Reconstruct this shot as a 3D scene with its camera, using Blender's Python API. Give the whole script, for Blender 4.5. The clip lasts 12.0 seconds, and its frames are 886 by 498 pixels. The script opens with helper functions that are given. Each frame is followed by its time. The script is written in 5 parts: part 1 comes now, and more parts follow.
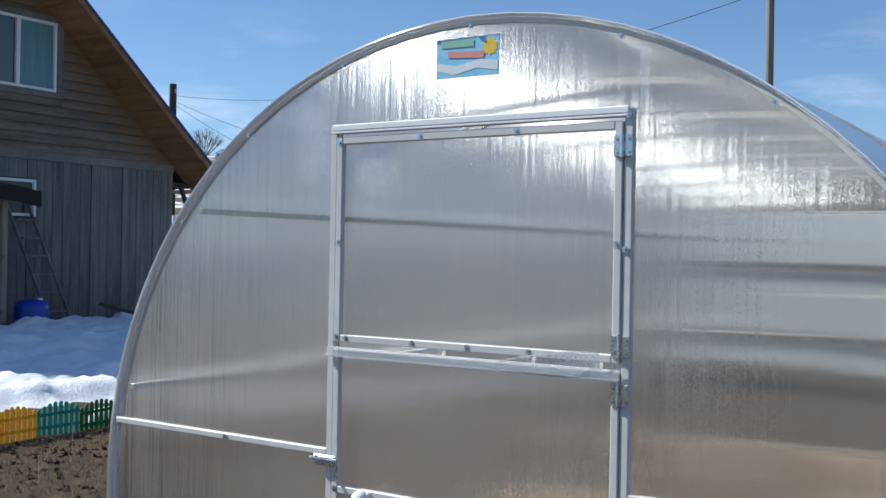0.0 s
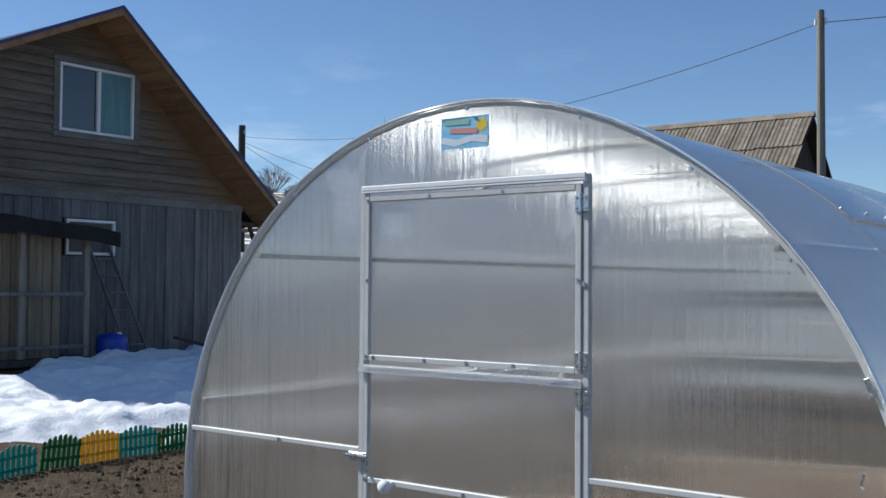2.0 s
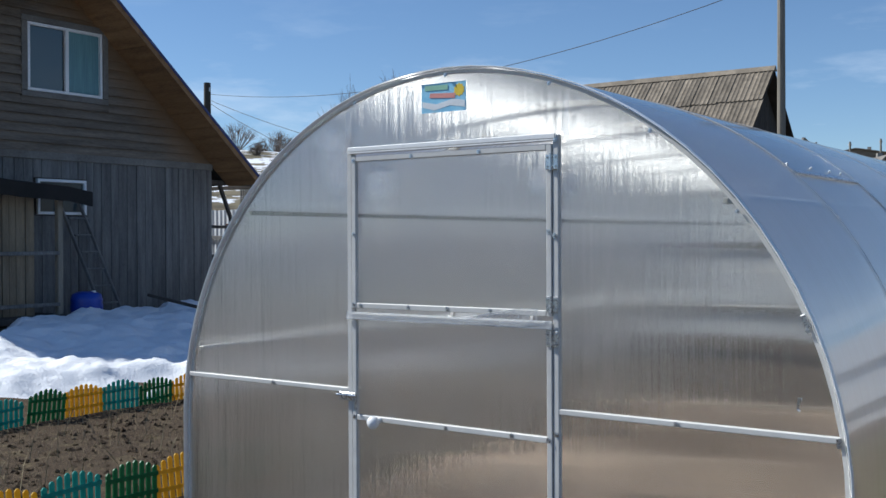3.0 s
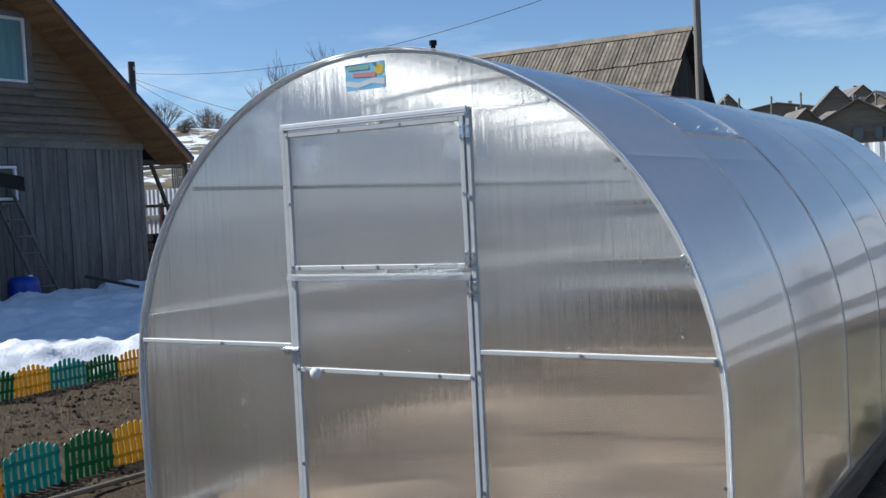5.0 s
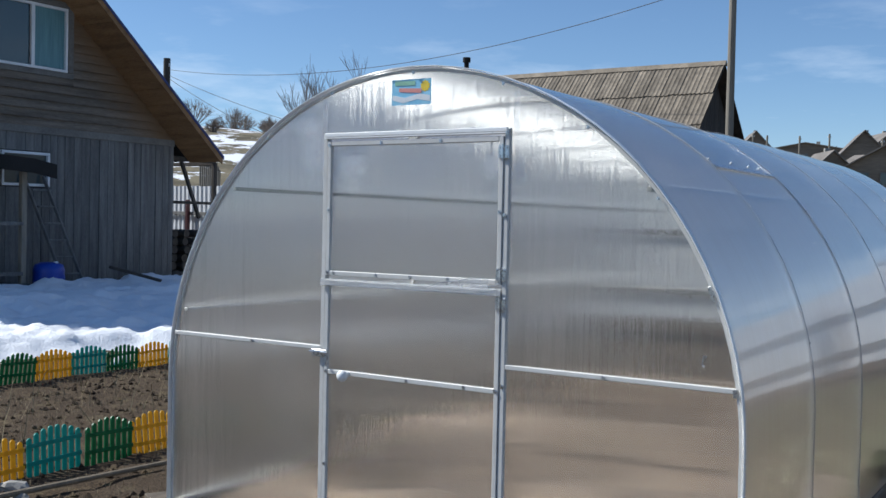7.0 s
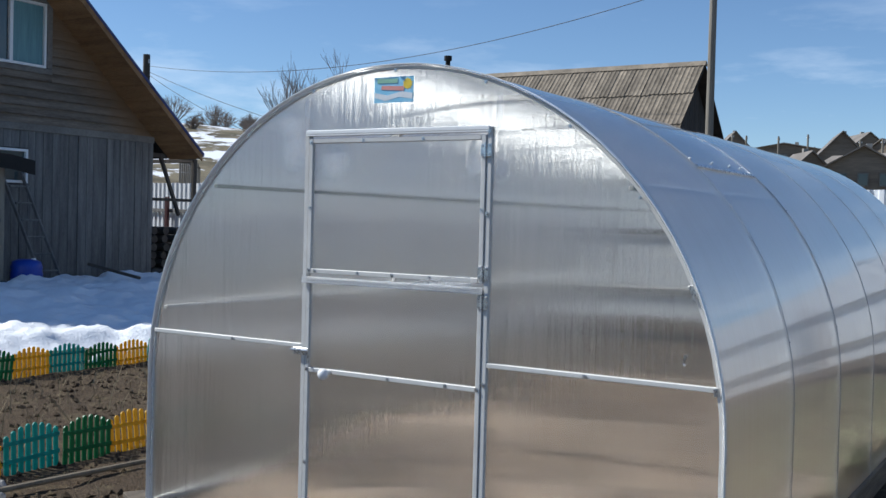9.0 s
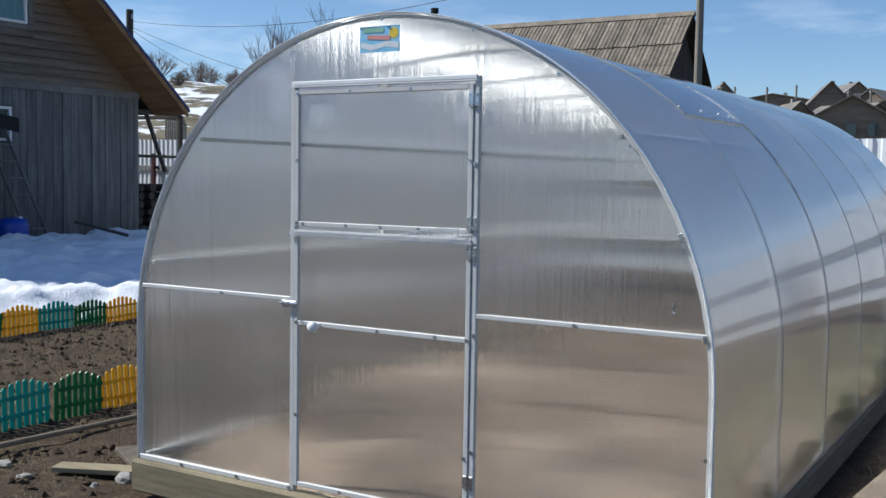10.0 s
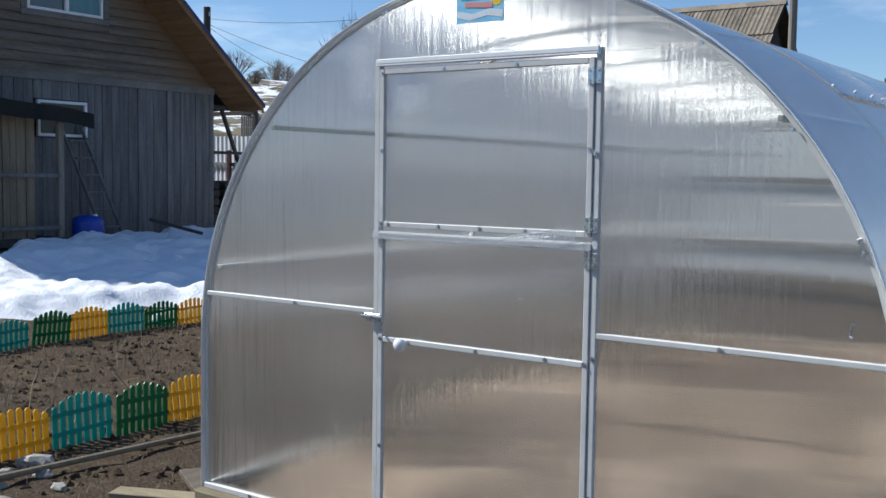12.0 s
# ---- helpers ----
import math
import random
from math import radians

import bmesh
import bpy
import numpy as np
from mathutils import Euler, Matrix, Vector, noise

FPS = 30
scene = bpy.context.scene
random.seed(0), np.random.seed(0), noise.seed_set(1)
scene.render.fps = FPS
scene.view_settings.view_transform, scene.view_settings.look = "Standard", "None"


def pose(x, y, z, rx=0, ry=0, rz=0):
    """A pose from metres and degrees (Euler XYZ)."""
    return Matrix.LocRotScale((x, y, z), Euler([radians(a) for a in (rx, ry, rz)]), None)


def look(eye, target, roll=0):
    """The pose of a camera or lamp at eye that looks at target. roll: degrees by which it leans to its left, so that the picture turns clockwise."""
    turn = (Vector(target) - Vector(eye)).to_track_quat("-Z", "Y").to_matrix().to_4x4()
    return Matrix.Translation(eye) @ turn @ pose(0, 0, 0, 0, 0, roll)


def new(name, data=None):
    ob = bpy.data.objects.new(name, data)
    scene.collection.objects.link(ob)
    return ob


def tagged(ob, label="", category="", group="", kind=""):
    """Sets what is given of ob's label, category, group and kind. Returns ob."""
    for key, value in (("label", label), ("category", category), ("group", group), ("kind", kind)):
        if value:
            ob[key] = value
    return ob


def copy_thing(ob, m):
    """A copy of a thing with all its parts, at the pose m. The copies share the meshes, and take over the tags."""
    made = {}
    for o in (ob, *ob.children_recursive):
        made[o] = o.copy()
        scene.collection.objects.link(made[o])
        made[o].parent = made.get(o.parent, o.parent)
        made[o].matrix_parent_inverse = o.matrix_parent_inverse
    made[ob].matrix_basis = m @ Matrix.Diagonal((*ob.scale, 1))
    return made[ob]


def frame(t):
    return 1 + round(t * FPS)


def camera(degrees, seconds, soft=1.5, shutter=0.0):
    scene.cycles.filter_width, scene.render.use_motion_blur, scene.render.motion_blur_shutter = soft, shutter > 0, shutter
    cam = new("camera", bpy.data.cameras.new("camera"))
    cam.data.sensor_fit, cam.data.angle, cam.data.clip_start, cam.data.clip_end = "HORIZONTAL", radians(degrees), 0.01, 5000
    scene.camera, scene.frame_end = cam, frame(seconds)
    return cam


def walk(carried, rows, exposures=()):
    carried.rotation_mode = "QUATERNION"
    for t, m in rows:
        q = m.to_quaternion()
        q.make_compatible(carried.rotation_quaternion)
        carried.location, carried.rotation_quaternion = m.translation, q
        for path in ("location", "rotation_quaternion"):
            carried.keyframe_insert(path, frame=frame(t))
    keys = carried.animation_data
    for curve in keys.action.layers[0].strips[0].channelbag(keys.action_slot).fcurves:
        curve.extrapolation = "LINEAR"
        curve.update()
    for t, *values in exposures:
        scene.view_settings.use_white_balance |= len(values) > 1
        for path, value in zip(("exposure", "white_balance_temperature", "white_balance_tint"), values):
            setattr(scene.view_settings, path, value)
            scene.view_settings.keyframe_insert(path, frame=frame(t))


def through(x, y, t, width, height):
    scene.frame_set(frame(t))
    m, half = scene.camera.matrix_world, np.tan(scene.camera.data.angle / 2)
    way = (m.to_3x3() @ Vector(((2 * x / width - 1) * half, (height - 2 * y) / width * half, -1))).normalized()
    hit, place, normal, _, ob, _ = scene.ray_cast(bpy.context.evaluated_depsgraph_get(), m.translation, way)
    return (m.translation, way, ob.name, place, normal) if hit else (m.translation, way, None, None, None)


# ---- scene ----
cam = camera(46.0, 12.0)
PATH = [
    (0, (1.571, -2.498, 1.534), (0.466, -0.831, 1.54), 1.0),
    (0.5, (1.722, -2.673, 1.554), (0.645, -0.987, 1.566), -0.8),
    (1, (1.935, -2.753, 1.538), (0.819, -1.095, 1.619), 1.0),
    (1.5, (2.116, -2.841, 1.54), (0.896, -1.256, 1.548), -1.6),
    (2, (2.178, -3.006, 1.547), (0.968, -1.414, 1.614), 0.4),
    (2.5, (2.223, -3.202, 1.541), (1.046, -1.584, 1.566), 0.6),
    (4.5, (2.671, -3.512, 1.518), (1.577, -1.839, 1.44), -2.9),
    (5, (2.626, -3.675, 1.511), (1.57, -1.979, 1.431), -2.8),
    (5.5, (2.617, -3.761, 1.52), (1.563, -2.061, 1.466), -0.2),
    (6, (2.621, -3.828, 1.517), (1.477, -2.188, 1.477), 0.0),
    (6.5, (2.642, -3.824, 1.511), (1.533, -2.161, 1.464), 0.3),
    (8.5, (2.631, -3.814, 1.512), (1.567, -2.121, 1.462), 2.6),
    (9, (2.631, -3.817, 1.51), (1.578, -2.118, 1.458), 1.5),
    (9.5, (2.627, -3.808, 1.503), (1.587, -2.102, 1.411), 0.7),
    (10, (2.622, -3.798, 1.493), (1.59, -2.09, 1.355), 0.9),
    (10.5, (2.6, -3.767, 1.493), (1.66, -2.008, 1.354), 3.2),
    (11, (2.458, -3.613, 1.485), (1.393, -1.922, 1.407), 3.3),
    (11.5, (2.308, -3.38, 1.496), (1.147, -1.752, 1.447), 1.4),
    (12, (2.142, -3.273, 1.473), (0.993, -1.643, 1.328), 0.8),
]
walk(cam, [(t, look(eye, target, roll)) for t, eye, target, roll in PATH], [(0, 0.40, 5990, 8), (1, 0.23, 5990, 8), (2.5, 0.21, 5990, 8), (4.5, 0.29, 5970, 8), (10.5, 0.29, 5970, 8), (12, 0.35, 5970, 8)])

# ---- light ----
SUN_TO = Vector((-0.93, -0.32, 0.0)).normalized()
SUN_EL = radians(45)
world = bpy.data.worlds.new("world")
scene.world = world
world.use_nodes = True
wn = world.node_tree.nodes
wl = world.node_tree.links
for n in list(wn):
    wn.remove(n)
w_out = wn.new("ShaderNodeOutputWorld")
w_bg = wn.new("ShaderNodeBackground")
w_sky = wn.new("ShaderNodeTexSky")
w_sky.sky_type = "NISHITA"
w_sky.sun_disc = False
w_sky.sun_elevation = SUN_EL
w_sky.sun_rotation = math.atan2(SUN_TO.x, SUN_TO.y)
w_sky.altitude = 1200
w_sky.air_density = 1.0
w_sky.dust_density = 0.0
w_sky.ozone_density = 4.0
# thin high clouds low over the hills
w_tc = wn.new("ShaderNodeTexCoord")
w_map = wn.new("ShaderNodeMapping")
w_map.inputs["Scale"].default_value = (2.0, 2.0, 9.0)
w_noise = wn.new("ShaderNodeTexNoise")
w_noise.inputs["Scale"].default_value = 2.2
w_noise.inputs["Detail"].default_value = 7
w_noise.inputs["Roughness"].default_value = 0.6
w_ramp = wn.new("ShaderNodeValToRGB")
w_ramp.color_ramp.elements[0].position = 0.52
w_ramp.color_ramp.elements[1].position = 0.78
w_sep = wn.new("ShaderNodeSeparateXYZ")
w_low = wn.new("ShaderNodeMapRange")
w_low.inputs["From Min"].default_value = 0.24
w_low.inputs["From Max"].default_value = 0.04
w_mul = wn.new("ShaderNodeMath")
w_mul.operation = "MULTIPLY"
w_mix = wn.new("ShaderNodeMix")
w_mix.data_type = "RGBA"
w_mix.inputs[7].default_value = (8.0, 8.8, 9.8, 1)
wl.new(w_tc.outputs["Generated"], w_map.inputs["Vector"])
wl.new(w_map.outputs[0], w_noise.inputs["Vector"])
wl.new(w_noise.outputs[0], w_ramp.inputs[0])
wl.new(w_tc.outputs["Generated"], w_sep.inputs[0])
wl.new(w_sep.outputs["Z"], w_low.inputs["Value"])
wl.new(w_ramp.outputs[0], w_mul.inputs[0])
wl.new(w_low.outputs[0], w_mul.inputs[1])
wl.new(w_mul.outputs[0], w_mix.inputs[0])
wl.new(w_sky.outputs[0], w_mix.inputs[6])
wl.new(w_mix.outputs[2], w_bg.inputs["Color"])
w_bg.inputs["Strength"].default_value = 0.09
wl.new(w_bg.outputs[0], w_out.inputs[0])

sun = new("sun", bpy.data.lights.new("sun", "SUN"))
sun.data.energy = 4.6
sun.data.angle = radians(0.53)
sun.data.color = (1.0, 0.95, 0.87)
sun.matrix_world = look(tuple(SUN_TO * math.cos(SUN_EL) * 40 + Vector((0, 0, 40 * math.sin(SUN_EL)))), (0, 0, 0))


# ---- materials ----
def nodes(name):
    m = bpy.data.materials.new(name)
    m.use_nodes = True
    nt = m.node_tree
    return m, nt, nt.nodes["Principled BSDF"]


def surface(name, a, b, rough=0.7, scale=3.0, fine=40.0, stretch=(1, 1, 1), bump=0.3, metal=0.0, vary=0.0, depth=0.01, space="world", lo=0.35, hi=0.65):
    """Two colours mixed by a broad and a fine noise, with fine relief; vary: lightness shift from object to object."""
    m, nt, p = nodes(name)
    N, L = nt.nodes, nt.links
    if space == "world":
        vec = N.new("ShaderNodeNewGeometry").outputs["Position"]
    else:
        vec = N.new("ShaderNodeTexCoord").outputs["Object"]
    mp = N.new("ShaderNodeMapping")
    mp.inputs["Scale"].default_value = stretch
    L.new(vec, mp.inputs["Vector"])
    info = N.new("ShaderNodeObjectInfo")
    off = N.new("ShaderNodeVectorMath")
    off.operation = "MULTIPLY_ADD"
    comb = N.new("ShaderNodeCombineXYZ")
    for s in "XYZ":
        L.new(info.outputs["Random"], comb.inputs[s])
    L.new(comb.outputs[0], off.inputs[0])
    off.inputs[1].default_value = (17, 13, 19) if vary else (0, 0, 0)
    L.new(mp.outputs[0], off.inputs[2])
    n1 = N.new("ShaderNodeTexNoise")
    n1.inputs["Scale"].default_value = scale
    n1.inputs["Detail"].default_value = 5
    n2 = N.new("ShaderNodeTexNoise")
    n2.inputs["Scale"].default_value = fine
    n2.inputs["Detail"].default_value = 6
    n2.inputs["Roughness"].default_value = 0.65
    L.new(off.outputs[0], n1.inputs["Vector"])
    L.new(off.outputs[0], n2.inputs["Vector"])
    avg = N.new("ShaderNodeMix")
    avg.inputs[0].default_value = 0.5
    L.new(n1.outputs[0], avg.inputs[2])
    L.new(n2.outputs[0], avg.inputs[3])
    rng = N.new("ShaderNodeMapRange")
    rng.inputs["From Min"].default_value = lo
    rng.inputs["From Max"].default_value = hi
    L.new(avg.outputs[0], rng.inputs["Value"])
    mix = N.new("ShaderNodeMix")
    mix.data_type = "RGBA"
    mix.inputs[6].default_value = (*a, 1)
    mix.inputs[7].default_value = (*b, 1)
    L.new(rng.outputs[0], mix.inputs[0])
    col = mix.outputs[2]
    if vary:
        hsv = N.new("ShaderNodeHueSaturation")
        vr = N.new("ShaderNodeMapRange")
        vr.inputs["To Min"].default_value = 1 - vary
        vr.inputs["To Max"].default_value = 1 + vary
        L.new(info.outputs["Random"], vr.inputs["Value"])
        L.new(vr.outputs[0], hsv.inputs["Value"])
        L.new(col, hsv.inputs["Color"])
        col = hsv.outputs[0]
    L.new(col, p.inputs["Base Color"])
    rr = N.new("ShaderNodeMapRange")
    rr.inputs["To Min"].default_value = max(0.02, rough - 0.12)
    rr.inputs["To Max"].default_value = min(1, rough + 0.12)
    L.new(n2.outputs[0], rr.inputs["Value"])
    L.new(rr.outputs[0], p.inputs["Roughness"])
    p.inputs["Metallic"].default_value = metal
    if bump:
        bp = N.new("ShaderNodeBump")
        bp.inputs["Strength"].default_value = bump
        bp.inputs["Distance"].default_value = depth
        L.new(n2.outputs[0], bp.inputs["Height"])
        L.new(bp.outputs[0], p.inputs["Normal"])
    return m


def polycarbonate(name, axis, haze=0.34, rough=0.30, clarity=0.15, rib=0.35, ior=1.22, tint=0.83, glint=0.0, spread=0.10, slow=4.0):
    """Twin-wall sheet: blurred see-through, milky haze, fine ribs across one axis, a clear gloss on top."""
    m, nt, p = nodes(name)
    N, L = nt.nodes, nt.links
    N.remove(p)
    out = N["Material Output"]
    geo = N.new("ShaderNodeNewGeometry")
    nz = N.new("ShaderNodeTexNoise")
    nz.inputs["Scale"].default_value = 1.6
    nz.inputs["Detail"].default_value = 3
    L.new(geo.outputs["Position"], nz.inputs["Vector"])
    # ribs: fine uneven streaks along the channels
    mp = N.new("ShaderNodeMapping")
    mp.inputs["Scale"].default_value = (110, 1.0, 1.0) if axis == "X" else (1.0, 85, 1.0)
    L.new(geo.outputs["Position"], mp.inputs["Vector"])
    sn = N.new("ShaderNodeTexNoise")
    sn.inputs["Scale"].default_value = 1.0
    sn.inputs["Detail"].default_value = 2
    L.new(mp.outputs[0], sn.inputs["Vector"])
    # slow waviness of the sheet
    wave = N.new("ShaderNodeTexNoise")
    wave.inputs["Scale"].default_value = 2.2
    wave.inputs["Detail"].default_value = 1
    L.new(geo.outputs["Position"], wave.inputs["Vector"])
    hsum = N.new("ShaderNodeMath")
    hsum.operation = "MULTIPLY_ADD"
    hsum.inputs[1].default_value = slow
    L.new(wave.outputs[0], hsum.inputs[0])
    L.new(sn.outputs[0], hsum.inputs[2])
    bp = N.new("ShaderNodeBump")
    bp.inputs["Strength"].default_value = rib
    bp.inputs["Distance"].default_value = 0.006
    L.new(hsum.outputs[0], bp.inputs["Height"])
    refr = N.new("ShaderNodeBsdfRefraction")
    refr.inputs["Color"].default_value = (tint * 1.01, tint, tint * 0.98, 1)
    refr.inputs["IOR"].default_value = ior
    refr.inputs["Roughness"].default_value = rough
    L.new(bp.outputs[0], refr.inputs["Normal"])
    tl = N.new("ShaderNodeBsdfTranslucent")
    tl.inputs["Color"].default_value = (0.93, 0.93, 0.93, 1)
    df = N.new("ShaderNodeBsdfDiffuse")
    df.inputs["Color"].default_value = (0.62, 0.63, 0.64, 1)
    milky = N.new("ShaderNodeMixShader")
    milky.inputs[0].default_value = 0.15
    L.new(tl.outputs[0], milky.inputs[1])
    L.new(df.outputs[0], milky.inputs[2])
    clear = N.new("ShaderNodeBsdfTransparent")
    clear.inputs["Color"].default_value = (0.93, 0.94, 0.94, 1)
    seen = N.new("ShaderNodeMixShader")
    seen.inputs[0].default_value = clarity
    L.new(refr.outputs[0], seen.inputs[1])
    L.new(clear.outputs[0], seen.inputs[2])
    hz = N.new("ShaderNodeMapRange")
    hz.inputs["To Min"].default_value = haze * 0.85
    hz.inputs["To Max"].default_value = haze * 1.15
    L.new(nz.outputs[0], hz.inputs["Value"])
    body = N.new("ShaderNodeMixShader")
    L.new(hz.outputs[0], body.inputs[0])
    L.new(seen.outputs[0], body.inputs[1])
    L.new(milky.outputs[0], body.inputs[2])
    through = body
    if glint:
        # the channel walls fan sunlight out square to the ribs
        cr = N.new("ShaderNodeVectorMath")
        cr.operation = "CROSS_PRODUCT"
        L.new(geo.outputs["Normal"], cr.inputs[0])
        cr.inputs[1].default_value = (1, 0, 0) if axis == "X" else (0, 1, 0)
        fan = N.new("ShaderNodeBsdfHair")
        fan.component = "Transmission"
        fan.inputs["Color"].default_value = (0.89, 0.90, 0.91, 1)
        fan.inputs["RoughnessU"].default_value = spread
        fan.inputs["RoughnessV"].default_value = 1.0
        L.new(cr.outputs[0], fan.inputs["Tangent"])
        amount = N.new("ShaderNodeMapRange")
        amount.inputs["From Min"].default_value = 0.3
        amount.inputs["From Max"].default_value = 0.7
        amount.inputs["To Min"].default_value = glint * 0.75
        amount.inputs["To Max"].default_value = glint * 1.2
        L.new(sn.outputs[0], amount.inputs["Value"])
        through = N.new("ShaderNodeMixShader")
        L.new(amount.outputs[0], through.inputs[0])
        L.new(body.outputs[0], through.inputs[1])
        L.new(fan.outputs[0], through.inputs[2])
    gl = N.new("ShaderNodeBsdfGlossy")
    gl.inputs["Roughness"].default_value = 0.08
    soft_bp = N.new("ShaderNodeBump")
    soft_bp.inputs["Strength"].default_value = 0.30
    soft_bp.inputs["Distance"].default_value = 0.006
    L.new(wave.outputs[0], soft_bp.inputs["Height"])
    L.new(soft_bp.outputs[0], gl.inputs["Normal"])
    lw = N.new("ShaderNodeLayerWeight")
    lw.inputs["Blend"].default_value = 0.5
    pw = N.new("ShaderNodeMath")
    pw.operation = "POWER"
    pw.inputs[1].default_value = 3.7
    L.new(lw.outputs["Facing"], pw.inputs[0])
    fr = N.new("ShaderNodeMapRange")
    fr.inputs["To Min"].default_value = 0.05
    fr.inputs["To Max"].default_value = 1.0
    L.new(pw.outputs[0], fr.inputs["Value"])
    fin = N.new("ShaderNodeMixShader")
    L.new(fr.outputs[0], fin.inputs[0])
    L.new(through.outputs[0], fin.inputs[1])
    L.new(gl.outputs[0], fin.inputs[2])
    L.new(fin.outputs[0], out.inputs["Surface"])
    return m


def ribbed_sheet(name, sideways=1.1, streak=0.42, blur=0.022, tint=0.92):
    """Flat twin-wall sheet with upright channels: light keeps its slope and spreads sideways, a little haze, clear gloss."""
    m, nt, p = nodes(name)
    N, L = nt.nodes, nt.links
    N.remove(p)
    geo = N.new("ShaderNodeNewGeometry")

    def stretched(scale, detail):
        mp = N.new("ShaderNodeMapping")
        mp.inputs["Scale"].default_value = scale
        L.new(geo.outputs["Position"], mp.inputs["Vector"])
        n = N.new("ShaderNodeTexNoise")
        n.inputs["Scale"].default_value = 1.0
        n.inputs["Detail"].default_value = detail
        L.new(mp.outputs[0], n.inputs["Vector"])
        return n.outputs[0]

    def ranged(v, a, b, lo, hi):
        r = N.new("ShaderNodeMapRange")
        for key, x in (("From Min", a), ("From Max", b), ("To Min", lo), ("To Max", hi)):
            r.inputs[key].default_value = x
        L.new(v, r.inputs["Value"])
        return r.outputs[0]

    def blend(fac, a, b):
        x = N.new("ShaderNodeMixShader")
        if isinstance(fac, float):
            x.inputs[0].default_value = fac
        else:
            L.new(fac, x.inputs[0])
        L.new(a.outputs[0], x.inputs[1])
        L.new(b.outputs[0], x.inputs[2])
        return x

    # the channel walls bend light sideways only: the face normal swings left and right from rib to rib
    ribs = stretched((105, 60, 2.0), 1)
    threads = stretched((760, 530, 700), 1)
    slow = stretched((2.0, 1.0, 2.0), 3)
    swing = N.new("ShaderNodeMath")
    swing.operation = "ADD"
    L.new(ranged(threads, 0.0, 1.0, -sideways, sideways), swing.inputs[0])
    L.new(ranged(ribs, 0.0, 1.0, -streak, streak), swing.inputs[1])
    lean = N.new("ShaderNodeCombineXYZ")
    L.new(swing.outputs[0], lean.inputs["X"])
    add = N.new("ShaderNodeVectorMath")
    L.new(lean.outputs[0], add.inputs[0])
    L.new(geo.outputs["Normal"], add.inputs[1])
    unit = N.new("ShaderNodeVectorMath")
    unit.operation = "NORMALIZE"
    L.new(add.outputs[0], unit.inputs[0])
    refr = N.new("ShaderNodeBsdfRefraction")
    refr.inputs["Color"].default_value = (tint, tint, tint * 0.985, 1)
    refr.inputs["IOR"].default_value = 1.2
    refr.inputs["Roughness"].default_value = blur
    L.new(unit.outputs[0], refr.inputs["Normal"])
    body = refr
    tl = N.new("ShaderNodeBsdfTranslucent")
    tl.inputs["Color"].default_value = (0.9, 0.9, 0.9, 1)
    df = N.new("ShaderNodeBsdfDiffuse")
    df.inputs["Color"].default_value = (0.62, 0.63, 0.64, 1)
    body = blend(ranged(slow, 0.3, 0.7, 0.03, 0.07), body, blend(0.25, tl, df))
    gl = N.new("ShaderNodeBsdfGlossy")
    gl.inputs["Roughness"].default_value = 0.06
    gbp = N.new("ShaderNodeBump")
    gbp.inputs["Strength"].default_value = 0.25
    gbp.inputs["Distance"].default_value = 0.006
    L.new(slow, gbp.inputs["Height"])
    L.new(gbp.outputs[0], gl.inputs["Normal"])
    fr = N.new("ShaderNodeFresnel")
    fr.inputs["IOR"].default_value = 1.45
    body = blend(fr.outputs[0], body, gl)
    L.new(body.outputs[0], N["Material Output"].inputs["Surface"])
    return m


M_POLY_END = ribbed_sheet("polycarbonate_end")
M_POLY_ROOF = polycarbonate("polycarbonate_roof", "Y", haze=0.04, rough=0.3, clarity=0.04, rib=0.15, ior=1.10, tint=0.82, glint=0.90, spread=0.010)
M_STEEL = surface("galvanised_steel", (0.55, 0.54, 0.515), (0.66, 0.65, 0.62), rough=0.5, scale=3, fine=20, metal=0.0, bump=0.05)
M_ZINC = surface("zinc_fitting", (0.45, 0.46, 0.48), (0.7, 0.71, 0.72), rough=0.28, scale=30, fine=150, metal=1.0, bump=0.05)
M_ZINC_SHADED = surface("shaded_zinc", (0.26, 0.265, 0.27), (0.36, 0.365, 0.37), rough=0.6, scale=5, fine=40, bump=0.05)
M_CLEAR, _nt, _p = nodes("clear_plastic")
_p.inputs["Base Color"].default_value = (0.88, 0.9, 0.92, 1)
_p.inputs["Roughness"].default_value = 0.14
_p.inputs["Transmission Weight"].default_value = 0.75
_p.inputs["IOR"].default_value = 1.4
